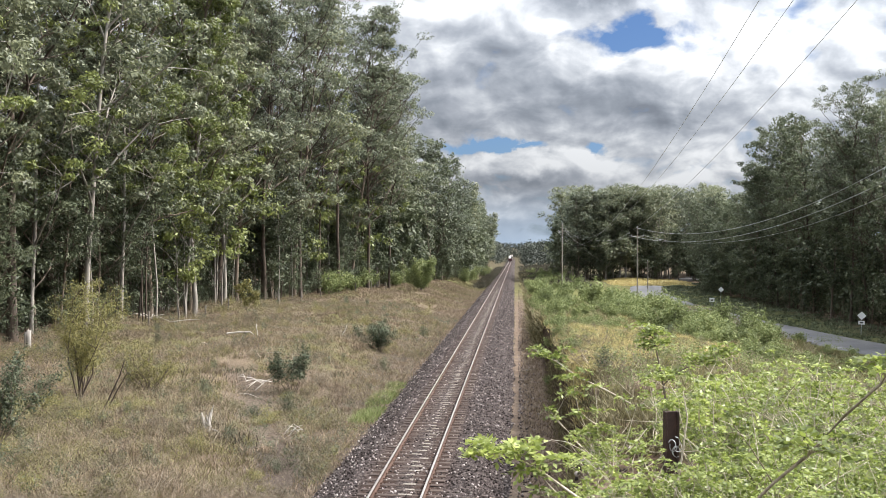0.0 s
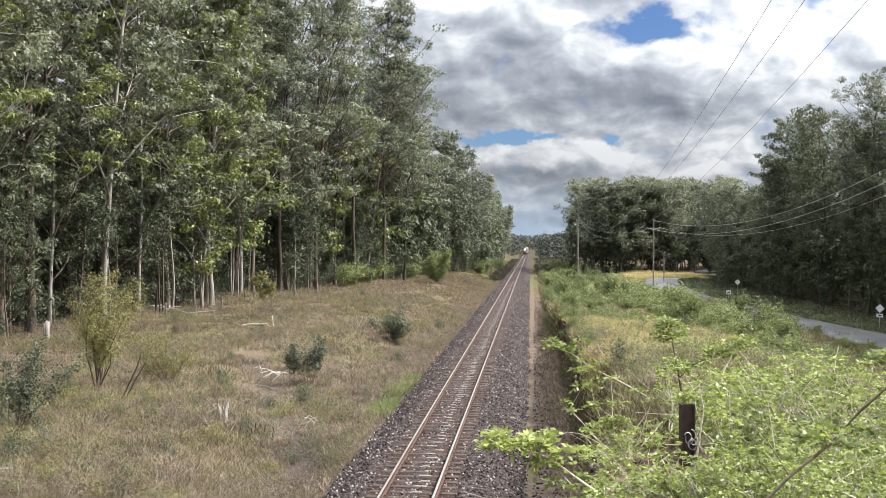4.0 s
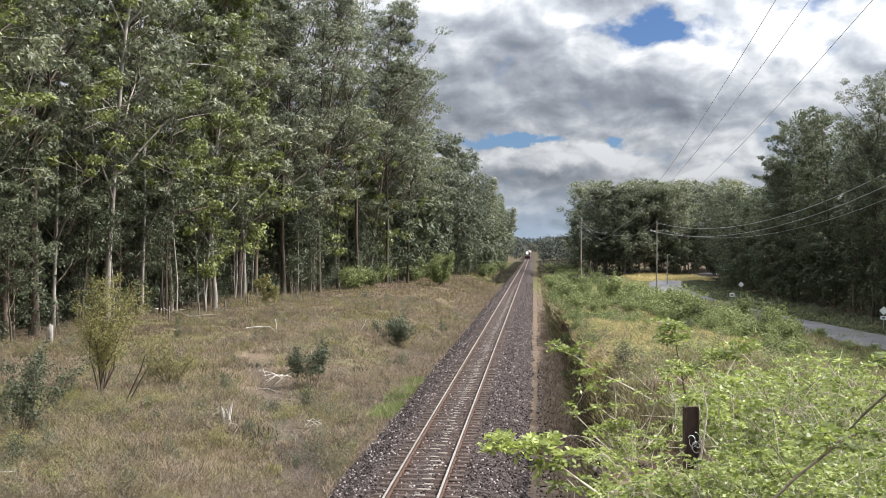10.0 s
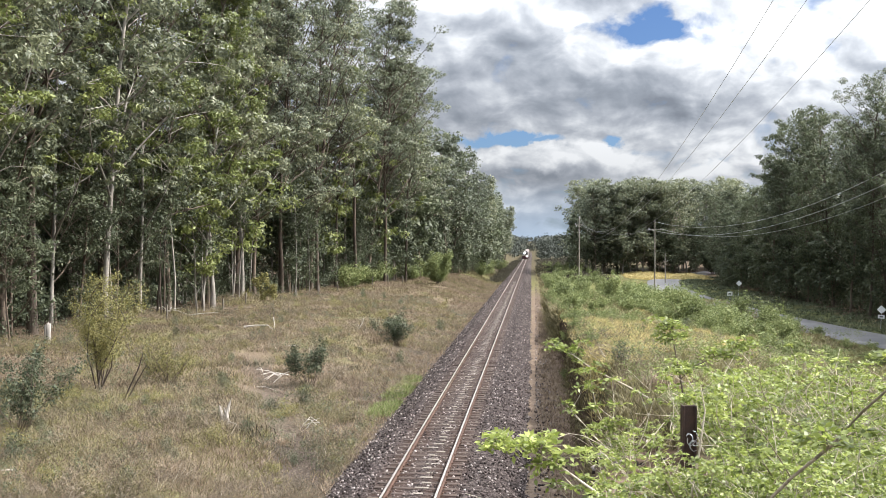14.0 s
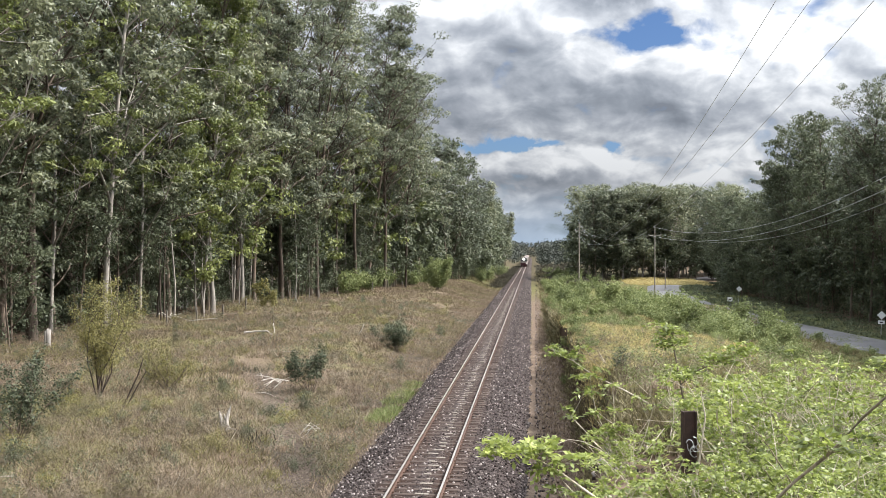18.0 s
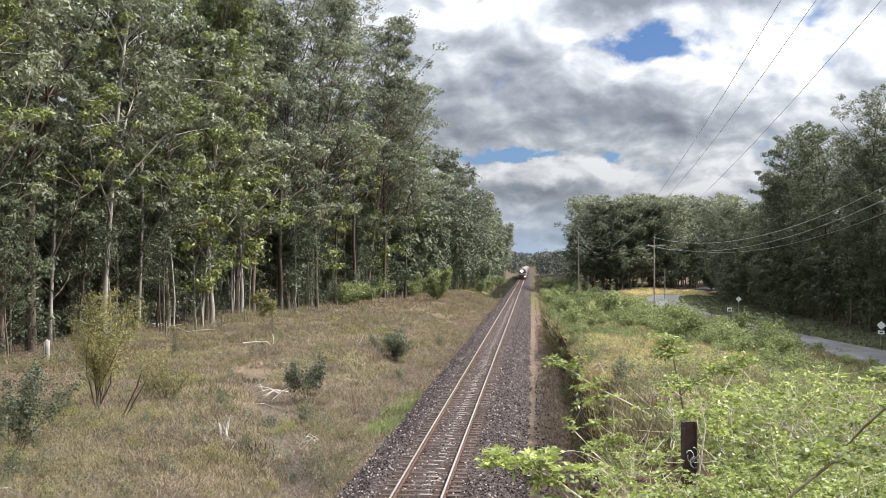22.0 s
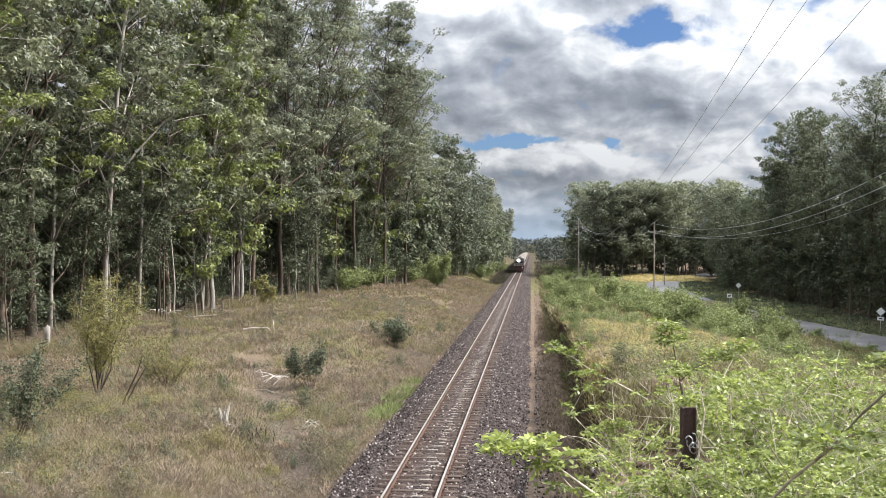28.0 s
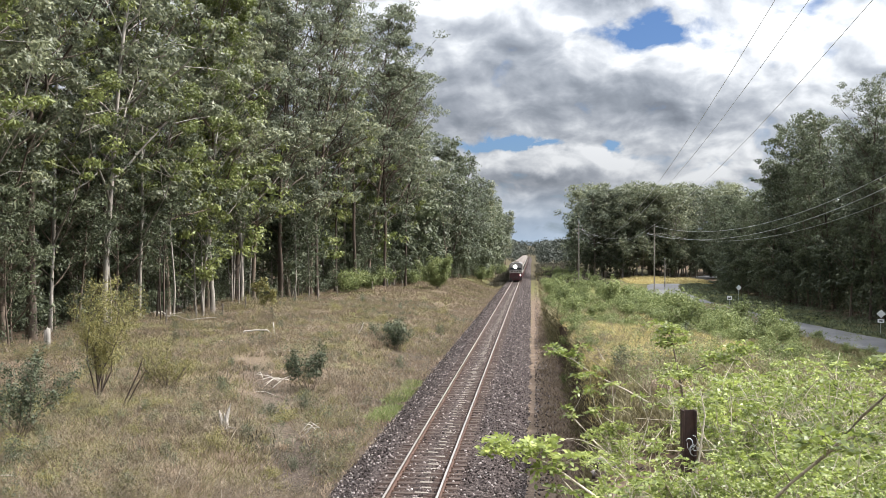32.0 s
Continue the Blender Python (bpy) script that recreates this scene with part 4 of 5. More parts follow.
def build_track():
    track = tagged(new("railway_track"), "straight single railway track with rusty steel rails on timber sleepers", "railway track", kind="structure")
    for s in (-1, 1):
        x = TRACK + s * 0.753
        shape = [(-0.07, -0.165), (0.07, -0.165), (0.07, -0.150), (0.012, -0.13), (0.012, -0.045), (0.033, -0.035), (0.035, -0.008), (-0.035, -0.008), (-0.033, -0.035), (-0.012, -0.045), (-0.012, -0.13), (-0.07, -0.150)]
        top = [(-0.034, -0.008), (0.034, -0.008), (0.034, -0.002), (0.026, 0.0), (-0.026, 0.0), (-0.034, -0.002)]
        rail = part("rail", drawn(shape, x), RUST, track, "rust-brown steel rail with a bright worn top")
        part("railhead", drawn(top, x), RAIL_TOP, rail, "bright polished running surface")
    rng = np.random.default_rng(3)
    shapes = []
    for k in range(6):
        bm = bmesh.new()
        w = 0.11 + 0.012 * rng.random()
        box(bm, -1.22 - 0.05 * rng.random(), 1.2 + 0.06 * rng.random(), -w, w, -0.14, 0.0, 0.018)
        mesh = bpy.data.meshes.new("sleeper")
        bm.to_mesh(mesh)
        bm.free()
        mesh.materials.append(SLEEPER_WOOD)
        shapes.append(mesh)
    bm = bmesh.new()
    box(bm, -0.10, 0.10, -0.075, 0.075, 0.0, 0.018, 0.005)
    for a in (-0.085, 0.085):
        box(bm, a - 0.03, a + 0.03, -0.035, 0.035, 0.01, 0.06, 0.012)
    clip = bpy.data.meshes.new("rail_fastening")
    bm.to_mesh(clip)
    bm.free()
    clip.materials.append(RUST)
    bm = bmesh.new()
    box(bm, -0.18, 0.18, -0.085, 0.085, -0.004, 0.012, 0.004)
    dust = bpy.data.meshes.new("dust_patch")
    bm.to_mesh(dust)
    bm.free()
    dust.materials.append(SLEEPER_PALE)
    y, rest, faces = 8.0, [], []
    while y < 320:
        if y < 185:
            s = new("sleeper", shapes[int(rng.integers(0, 6))])
            s.parent = track
            s.matrix_basis = pose(line_x(y) + rng.normal() * 0.02, y, line_level(y) - 0.168 + rng.normal() * 0.006, 0, rng.normal() * 0.4, rng.normal() * 0.7)
            d = new("dust_patch", dust)
            d.parent, d.matrix_basis = s, pose(0.13 + rng.normal() * 0.06, 0, 0.004) @ Matrix.Diagonal((0.35 + 0.85 * rng.random(), 0.9 + 0.15 * rng.random(), 1, 1))
            if y < 75:
                for a in (-0.753, 0.753):
                    c = new("rail_fastening", clip)
                    c.parent, c.matrix_basis = s, pose(a, 0, 0.0)
        else:
            b = len(rest)
            rest += [(line_x(y) + a, y + c, line_level(y) - 0.168) for a, c in ((-1.22, -0.11), (1.22, -0.11), (1.22, 0.11), (-1.22, 0.11))]
            faces.append((b, b + 1, b + 2, b + 3))
        y += 0.61
    tagged(mesh_object("far_sleepers", rest, faces, SLEEPER_WOOD, track), kind="stuff")


build_track()


def scatter_stones():
    """Loose broken rock on the ballast nearest the bridge."""
    rng = np.random.default_rng(8)
    n_stones = 30000
    y = 14 + 180 * rng.random(n_stones) ** 2.2
    x = TRACK + np.where(rng.random(n_stones) < 0.93, rng.uniform(-3.0, 3.7, n_stones), 3.6 + np.abs(rng.normal(size=n_stones)) * 0.5)
    keep = [i for i in range(n_stones) if abs(abs(x[i] - TRACK) - 0.753) > 0.12]
    x = x - SWAY * np.maximum(0.0, y - 35.0)
    unit = np.array([(1, 0, 0), (-1, 0, 0), (0, 1, 0), (0, -1, 0), (0, 0, 1), (0, 0, -1)], float)
    tri = np.array([(0, 2, 4), (2, 1, 4), (1, 3, 4), (3, 0, 4), (2, 0, 5), (1, 2, 5), (3, 1, 5), (0, 3, 5)])
    verts, faces = [], []
    for k, i in enumerate(keep):
        size = 0.028 + 0.03 * rng.random()
        turn = Euler(tuple(rng.random(3) * 6.28)).to_matrix()
        v = (unit * (rng.uniform(0.6, 1.3, (6, 1)) * size)) @ np.array(turn)
        verts.append(v + (x[i], y[i], max(ballast_height(x[i], y[i]), land(x[i], y[i]) if x[i] > 0 else -9) + size * 0.35 - (0.02 if abs(x[i] - TRACK) < 1.3 else 0)))
        faces.append(tri + 6 * k)
    tagged(mesh_object("ballast_stones", np.concatenate(verts), np.concatenate(faces), STONE), "loose broken grey ballast stones along the track", "stones", kind="stuff")


scatter_stones()


# ---- grass ----
def grass(name, spots, mat, height, blades, spread, label, seed, width=0.012, heads=False):
    """Tufts of blades bent by their own weight."""
    rng = np.random.default_rng(seed)
    base = np.repeat(np.array([(x, y, land(x, y)) for x, y in spots]), blades, axis=0)
    tall = np.repeat(0.5 + rng.random(len(spots)), blades)
    m = len(base)
    base[:, :2] += rng.normal(size=(m, 2)) * spread
    lean = rng.normal(size=(m, 2)) * 0.75
    h = height * (0.5 + 0.7 * rng.random(m)) * tall
    wide = width * (0.7 + 0.8 * rng.random(m)) * (1 + base[:, 1] / 45)
    a = rng.random(m) * 6.28
    side = np.stack([np.cos(a), np.sin(a), np.zeros(m)], 1) * wide[:, None]
    tip = base + np.concatenate([lean * 1.1 * h[:, None], h[:, None]], 1)
    base[:, 2] -= 0.05
    verts = np.stack([base - side, base + side, tip], 1).reshape(-1, 3)
    faces = np.arange(m * 3).reshape(-1, 3)
    tagged(mesh_object(name, verts, faces, mat), label, "grass", kind="stuff")


def strew(seed, count, y0, y1, x_of, power=1.6, keep=None):
    rng = np.random.default_rng(seed)
    out = []
    while len(out) < count:
        y = y0 + (y1 - y0) * rng.random() ** power
        a, b = x_of(y)
        x = a + (b - a) * rng.random()
        if keep is None or keep(x, y, rng.random()):
            out.append((x, y))
    return out


def patchy(scale, cut, phase):
    return lambda x, y, r: noise.noise((x * scale, y * scale, phase)) + (r - 0.5) * 0.5 > cut


def left_field(y):
    return max(left_edge(y) - 2, -0.62 * y - 3), TRACK - 3.2


def open_ground(scale, cut, phase):
    """Patches of growth that leave the gully half bare."""
    here = patchy(scale, cut, phase)
    return lambda x, y, r: here(x, y, r) and not (30 < y < 58 and abs(0.944 * x + 0.33 * y - 3.19) < 0.3 + 1.5 * r)


grass("dry_grass", strew(41, 30000, 16, 190, left_field, 1.6, open_ground(0.3, -0.18, 1.0)), DRY_BLADE, 0.23, 9, 0.19, "dry straw-coloured grass over the open ground", 51, 0.008)
grass("olive_grass", strew(42, 9500, 16, 260, left_field, 1.6, open_ground(0.16, 0.06, 3.0)), OLIVE_BLADE, 0.27, 9, 0.2, "olive tufts of rank grass among the dry grass", 52, 0.009)
grass("green_grass", strew(43, 1500, 43, 56, lambda y: (-7.5, -6.6), 1.0, patchy(0.5, -0.1, 8.0)), GREEN_BLADE, 0.2, 8, 0.12, "fresh green grass along the wet ditch", 53)
grass("golden_grass", strew(44, 13000, 28, 84, lambda y: (2.2, 3.5 + 0.22 * y * ease((y - 32) / 20)), 1.1, patchy(0.22, -0.18, 6.0)), GOLD_BLADE, 0.19, 9, 0.2, "golden dry grass on top of the bank", 54, 0.007)
grass("bank_grass", strew(45, 13000, 25, 150, lambda y: (2.2, min(28, 0.5 * y)), 1.4, lambda x, y, r: r < 0.12 or not (y < 74 and x < 3.5 + 0.17 * y)), OLIVE_BLADE, 0.34, 9, 0.18, "olive grass over the sloping ground by the road", 55)
# the verge takes the dark leaf colour in place of the trees' shade
grass("verge_grass", strew(46, 2200, 80, 235, lambda y: (road_middle(y) + 3.6, right_edge(y) + 1), 1.0), DARK_SHADE_LEAF, 0.25, 9, 0.2, "roadside grass below the trees, their shade put into its green", 56, 0.02)
grass("toe_grass", strew(49, 1100, 20, 150, lambda y: (TRACK - 4.3, TRACK - 2.95), 1.4), DRY_BLADE, 0.2, 8, 0.12, "low dry grass along the toe of the ballast", 59)
grass("roadside_gold_grass", strew(48, 2600, 222, 256, lambda y: (22, 40), 1.0), GOLD_BLADE, 0.4, 8, 0.3, "sunlit golden grass at the bend of the road", 58, 0.02)
grass("cutting_grass", strew(64, 2200, 15, 60, lambda y: (steps(y, (15, 27), (0.6, 1.7)), steps(y, (15, 27, 60), (2.4, 2.9, 2.8))), 1.1), OLIVE_BLADE, 0.17, 8, 0.14, "olive grass hanging over the face of the cutting", 65)
grass("line_side_grass", strew(50, 3600, 75, 330, lambda y: (steps(y, (75, 200, 330), (1.4, 1.1, 0.6)), 2.8), 1.2), OLIVE_BLADE, 0.4, 8, 0.2, "rank olive grass beside the ballast", 60, 0.02)
grass("far_heath", strew(61, 9000, 200, 460, lambda y: (1.5, 16) if y % 2 < 1.3 else (-9.5, -6.8), 1.0), HEATH, 0.6, 9, 0.6, "dark brown heath on the low ground by the line", 62, 0.012)
grass("strip_grass", strew(47, 1600, 18, 110, lambda y: (0.3, 1.6), 1.3), DRY_BLADE, 0.16, 6, 0.12, "thin dry grass on the strip of earth beside the ballast", 57)


def low_growth(name, seed, spots, tall, per_spot, leaf, mat, label, spread=0.3):
    """Fine-leaved weeds and thicket in loose clumps, too many to count."""
    rng = np.random.default_rng(seed)
    centres = [(x, y, land(x, y) + (0.15 + 0.7 * rng.random()) * tall(x, y)) for x, y in spots]
    sizes = [spread * (0.5 + 0.9 * rng.random()) for _ in spots]
    v, f = leaves_at(rng, centres, sizes, per_spot * len(centres), leaf[0], leaf[1], 0.0, 1.1, 0.3)
    tagged(mesh_object(name, v, f, mat), label, "undergrowth", kind="stuff")


low_growth("olive_weeds", 71, strew(72, 2600, 27, 110, left_field, 1.35, open_ground(0.22, 0.06, 11.0)), lambda x, y: 0.45, 46, (0.08, 0.014), OLIVE_LEAF, "fine olive weeds among the dry grass")
low_growth("grey_weeds", 73, strew(74, 4200, 25, 115, left_field, 1.35, open_ground(0.2, -0.02, 17.0)), lambda x, y: 0.55, 46, (0.095, 0.012), WITHERED, "fine withered grey-brown weeds among the dry grass", 0.4)
low_growth("brown_brush", 89, strew(90, 2600, 21, 100, left_field, 1.35, patchy(0.24, 0.1, 41.0)), lambda x, y: 0.4, 44, (0.12, 0.013), HEATH, "dark brown dead brush low in the grass", 0.36)
low_growth("green_weeds", 75, strew(76, 1100, 22, 120, left_field, 1.2, patchy(0.17, 0.15, 23.0)), lambda x, y: 0.5, 60, (0.075, 0.026), DARK_SHADE_LEAF, "dark green low weeds among the dry grass")
low_growth("bank_weeds", 85, strew(86, 800, 26, 90, lambda y: (2.4, 3.5 + 0.26 * y), 1.2, patchy(0.25, 0.08, 31.0)), lambda x, y: 0.5, 46, (0.10, 0.016), WITHERED, "withered brown weeds on top of the bank", 0.35)
low_growth("bank_greens", 87, strew(88, 1000, 26, 100, lambda y: (2.2, 3.5 + 0.3 * y), 1.2, patchy(0.25, 0.05, 37.0)), lambda x, y: 0.55, 46, (0.09, 0.035), SCRUB_LEAF, "low green weeds on top of the bank", 0.38)
low_growth("forest_thicket", 77, strew(78, 1900, 46, 190, lambda y: (left_edge(y) - 14, left_edge(y) - 0.5), 1.2), lambda x, y: 2.6, 34, (0.2, 0.1), DARK_SHADE_LEAF, "dim leafy thicket below the gum trees", 0.75)
low_growth("road_thicket", 79, strew(80, 1300, 68, 235, lambda y: (right_edge(y) - 0.5, right_edge(y) + 9), 1.0), lambda x, y: 3.2, 30, (0.26, 0.14), DARK_SHADE_LEAF, "dim leafy thicket below the trees beyond the road", 0.9)


# ---- foreground bush below the bridge ----
def sprays(rng, tips, per_tip, length, leaflet):
    """Compound leaves that fan out from the tips of the twigs: pairs of leaflets along an arching stalk."""
    verts = []
    for t in tips:
        for k in range(per_tip):
            a = 6.28 * (k + rng.random()) / per_tip
            out = Vector((math.cos(a), math.sin(a), 0.1 + 0.5 * rng.random())).normalized()
            across = out.cross(Vector((0, 0, 1))).normalized()
            size = length * (0.6 + 0.7 * rng.random())
            for j in range(4):
                f = 0.3 + 0.7 * j / 3
                p = Vector(t) + out * (size * f) + Vector((0, 0, -0.7 * size * f * f))
                for s in ((-1, 1) if j < 3 else (0,)):
                    way = (across * s * 0.9 + out * (0.5 if s else 1.0) + Vector(rng.normal(size=3) * 0.4) + Vector((0, 0, -0.25))).normalized()
                    wide = (way.cross(Vector((0, 0, 1)) + Vector(rng.normal(size=3) * 0.6))).normalized() * leaflet * 0.27
                    g = leaflet * (0.75 + 0.5 * rng.random())
                    verts += [p, p + way * g * 0.45 + wide, p + way * g, p + way * g * 0.45 - wide]
    return verts, np.arange(len(verts)).reshape(-1, 4)


def leafy_bush(seed, height, stems):
    """A sprawling bush with long bare pale stems and leaf sprays at their ends."""
    rng = np.random.default_rng(seed)
    root = new("leafy_bush")
    wood, tips = Tubes(), []
    for k in range(stems):
        a, lean = rng.random() * 6.28, 0.3 + rng.random() * 1.0
        path = wander(rng, (rng.normal() * 0.1, rng.normal() * 0.1, -0.15), (math.cos(a) * lean, math.sin(a) * lean, 1), height * (0.75 + 0.5 * rng.random()), 5, 0.16, 0.02)
        wood.add(path, [0.012 * (1 - 0.12 * j) for j in range(6)], 4)
        tips.append(path[-1])
        for j in range(2, 6):
            b = rng.random() * 6.28
            sub = wander(rng, path[j], (math.cos(b), math.sin(b), 0.6 + rng.random()), height * (0.18 + 0.2 * rng.random()), 2, 0.2)
            wood.add(sub, [0.006, 0.005, 0.003], 3)
            tips.append(sub[-1])
    for k in range(2):
        a = rng.random() * 6.28
        path = wander(rng, (0, 0, 0), (math.cos(a), math.sin(a), 1.0), height * (1.2 + 0.5 * rng.random()), 6, 0.14, -0.08)
        wood.add(path, [0.010 - 0.001 * j for j in range(7)], 4)
    tagged(wood.make("stem_tangle", TWIG, root), "pale bare stems", kind="stuff")
    v, f = sprays(rng, tips, 4, 0.14, 0.084)
    mesh_object("foliage", v, f, BUSH_LEAF, root)
    return root


BUSH = [leafy_bush(61 + k, 1.05 + 0.12 * k, 5) for k in range(5)]
rng = np.random.default_rng(77)
places = []
for _ in range(112):
    y = 8.8 + 17 * rng.random() ** 1.15
    edge = steps(y, (8, 9.3, 12, 16, 20, 26), (0.1, 0.2, 0.85, 1.5, 2.6, 6.5))
    x = edge + rng.random() * (0.43 * y + 0.4 - edge)
    z = land(x, y) if y > 14 else max(land(x, y), 3.3 + 0.5 * ease((x - edge) / 0.8))
    places.append((int(rng.integers(0, 5)), scaled(x, y, z - 0.12, 0.42 + 0.7 * rng.random() + 0.3 * ease((x - 4) / 5), rng.random() * 360)))
for _ in range(36):     # the thick middle of the bush, in front of the post
    y = 9.2 + 3.2 * rng.random()
    x = (0.14 + 0.22 * rng.random()) * y
    places.append((int(rng.integers(0, 5)), scaled(x, y, max(land(x, y), 3.7) - 0.1, 0.55 + 0.35 * rng.random(), rng.random() * 360)))
for x, y in ((1.72, 11.6), (1.95, 11.9), (2.1, 11.5), (1.6, 11.2)):
    places.append((int(rng.integers(0, 5)), scaled(x, y, 3.75, 0.62, rng.random() * 360)))
plant(BUSH, places, ["bright green leafy bush with long pale bare stems"] * 5, "bush", "bush below the bridge")


def branch(name, path, radii, mat, label, tips=0, seed=1, leaflet=0.085):
    """A single branch that reaches out of the bush."""
    rng = np.random.default_rng(seed)
    root = new(name)
    w = Tubes()
    w.add(path, radii, 7)
    ends = []
    for _ in range(tips):
        j = int(rng.integers(len(path) // 2, len(path)))
        b = rng.random() * 6.28
        sub = wander(rng, path[j], (math.cos(b), math.sin(b), 0.3 + 0.6 * rng.random()), 0.12 + 0.2 * rng.random(), 2, 0.2)
        w.add(sub, [0.006, 0.005, 0.003], 4)
        ends.append(sub[-1])
    w.make("stem", mat, root)
    if ends:
        v, f = sprays(rng, ends, 5, 0.17, leaflet)
        mesh_object("foliage", v, f, BUSH_LEAF, root)
    tagged(root, label, "branch")


# the stout brown limb across the bush, and the thin stems beside the post
branch("brown_branch", [(1.25, 8.0, 4.45), (1.5, 8.01, 4.73), (1.74, 8.0, 4.93), (2.05, 7.99, 5.26), (2.35, 8.0, 5.515), (2.62, 8.01, 5.815), (2.9, 8.0, 6.08), (3.2, 7.99, 6.36), (3.5, 8.0, 6.62)],
       [0.017, 0.0135, 0.016, 0.0125, 0.015, 0.0115, 0.0125, 0.0095, 0.009], BRANCH_BARK, "stout bare brown branch leaning across the leafy bush", 14, 9)
branch("bare_stem", [(2.0, 7.97, 5.0), (2.15, 7.9, 5.02), (2.35, 7.85, 4.95), (2.6, 7.8, 5.0)], [0.008, 0.007, 0.006, 0.004], BRANCH_BARK, "bare twig forking from the brown branch")
branch("bare_stem", [(1.69, 11.0, 3.9), (1.74, 11.0, 4.3), (1.83, 11.0, 4.81), (1.89, 11.0, 5.26), (1.84, 11.0, 5.55)], [0.014, 0.013, 0.011, 0.009, 0.005], TWIG, "thin pale bare stem in front of the rusted post")
branch("leafy_sapling", [(2.6, 17.0, 3.7), (2.57, 17.0, 4.33), (2.48, 17.0, 4.9), (2.38, 17.0, 5.4), (2.32, 17.0, 5.6)], [0.02, 0.018, 0.016, 0.012, 0.008], BARK_BROWN, "young sapling with a tuft of bright leaves", 24, 4)
branch("side_branch", [(2.5, 17.0, 4.75), (2.75, 17.0, 4.98), (3.1, 17.0, 5.15), (3.5, 17.0, 5.3)], [0.012, 0.011, 0.009, 0.006], BARK_BROWN, "side branch with bright leaves at its end", 16, 5)
branch("hanging_branch", [(1.9, 16.5, 4.5), (1.5, 16.5, 4.72), (1.0, 16.5, 4.95), (0.65, 16.5, 5.2), (0.42, 16.5, 5.3)], [0.014, 0.012, 0.010, 0.008, 0.005], TWIG, "leafy branch hanging out over the cutting", 12, 6)
branch("low_branch", [(1.5, 10.0, 3.95), (1.07, 10.0, 4.27), (0.6, 10.0, 4.6), (0.2, 10.0, 4.88), (-0.05, 10.0, 5.0), (-0.28, 10.0, 5.02)], [0.02, 0.018, 0.015, 0.012, 0.009, 0.006], TWIG, "pale arching branch with bright leaves over the trackside", 20, 7)
for k in range(84):     # bare stems that arch through the bush
    rng = np.random.default_rng(300 + k)
    y = 9 + 8 * rng.random()
    x = 0.1 * y + 0.3 + rng.random() * 0.3 * y
    path = wander(rng, (x, y, 3.6), (rng.normal() * 0.9, rng.normal() * 0.5, 1.0), 1.4 + 0.8 * rng.random(), 7, 0.2, -0.12)
    if k % 3:
        branch("bare_stem", path, [0.012 - 0.0012 * j for j in range(8)], TWIG, "long pale bare stem arching through the bush")
    else:
        branch("bare_stem", path, [0.013 - 0.0012 * j for j in range(8)], BRANCH_BARK, "long brown bare stem arching through the bush")


# ---- power line ----
def power_pole(x, y, height, arm=1.1, turn=0.0):
    root = new("power_pole")
    root.matrix_basis = pose(x, y, land(x, y), 0, 0, turn)
    t = Tubes()
    t.add([(0, 0, -0.3), (0, 0, height * 0.5), (0, 0, height)], [0.125, 0.11, 0.09], 10)
    t.make("pole", POLE_WOOD, root)
    part("crossarm", box(bmesh.new(), -arm, arm, -0.05, 0.05, height - 1.55, height - 1.43, 0.01), POLE_WOOD, root)
    for a in (-arm * 0.9, 0.0, arm * 0.9):
        k = Tubes()
        z = height if a == 0 else height - 1.43
        k.add([(a, 0, z), (a, 0, z + 0.08), (a, 0, z + 0.2)], [0.05, 0.07, 0.04], 8)
        k.make("insulator", GALVANISED, root)
    return tagged(root, "tall weathered timber power pole with a crossarm", "power pole", "poles of the power line")


power_pole(20.6, 170, 12.4, 1.3, 25)
power_pole(8.4, 187, 12.8, 0.8, 5)
power_pole(27.0, 205, 6.0, 0.5, 10)


def wire(name, a, b, sag, radius, mat, label):
    path = []
    for i in range(25):
        f = i / 24
        p = Vector(a).lerp(Vector(b), f)
        path.append((p.x, p.y, p.z - 4 * sag * f * (1 - f)))
    t = Tubes()
    t.add(path, [radius] * 25, 4)
    tagged(t.make(name, mat), label, "wire", "wires of the power line")


wire("power_wire", (20.6, 170, 9.9), (46, 84, 24.2), 6.3, 0.026, WIRE, "pale slack power wire above the road")
wire("power_wire", (19.4, 170, 8.6), (45, 82, 21.6), 5.8, 0.026, WIRE, "pale slack power wire above the road")
wire("power_wire", (21.8, 170, 8.6), (47, 82, 21.0), 5.9, 0.018, WIRE, "pale slack power wire above the road")
wire("power_wire", (7.7, 187, 9.6), (7.66, -10, 23.2), 8.0, 0.010, WIRE_DARK, "long dark power wire slung high over the bank")
wire("power_wire", (8.4, 187, 11.0), (9.1, -10, 23.2), 8.0, 0.010, WIRE_DARK, "long dark power wire slung high over the bank")
wire("power_wire", (9.1, 187, 9.6), (10.85, -10, 22.8), 8.0, 0.010, WIRE_DARK, "long dark power wire slung high over the bank")
for a in (0, 1):
    wire("power_wire", (19.4 + a, 170, 8.6), (7.8 + a, 187, 9.5), 1.3, 0.008, WIRE, "thin slack power wire between two poles")


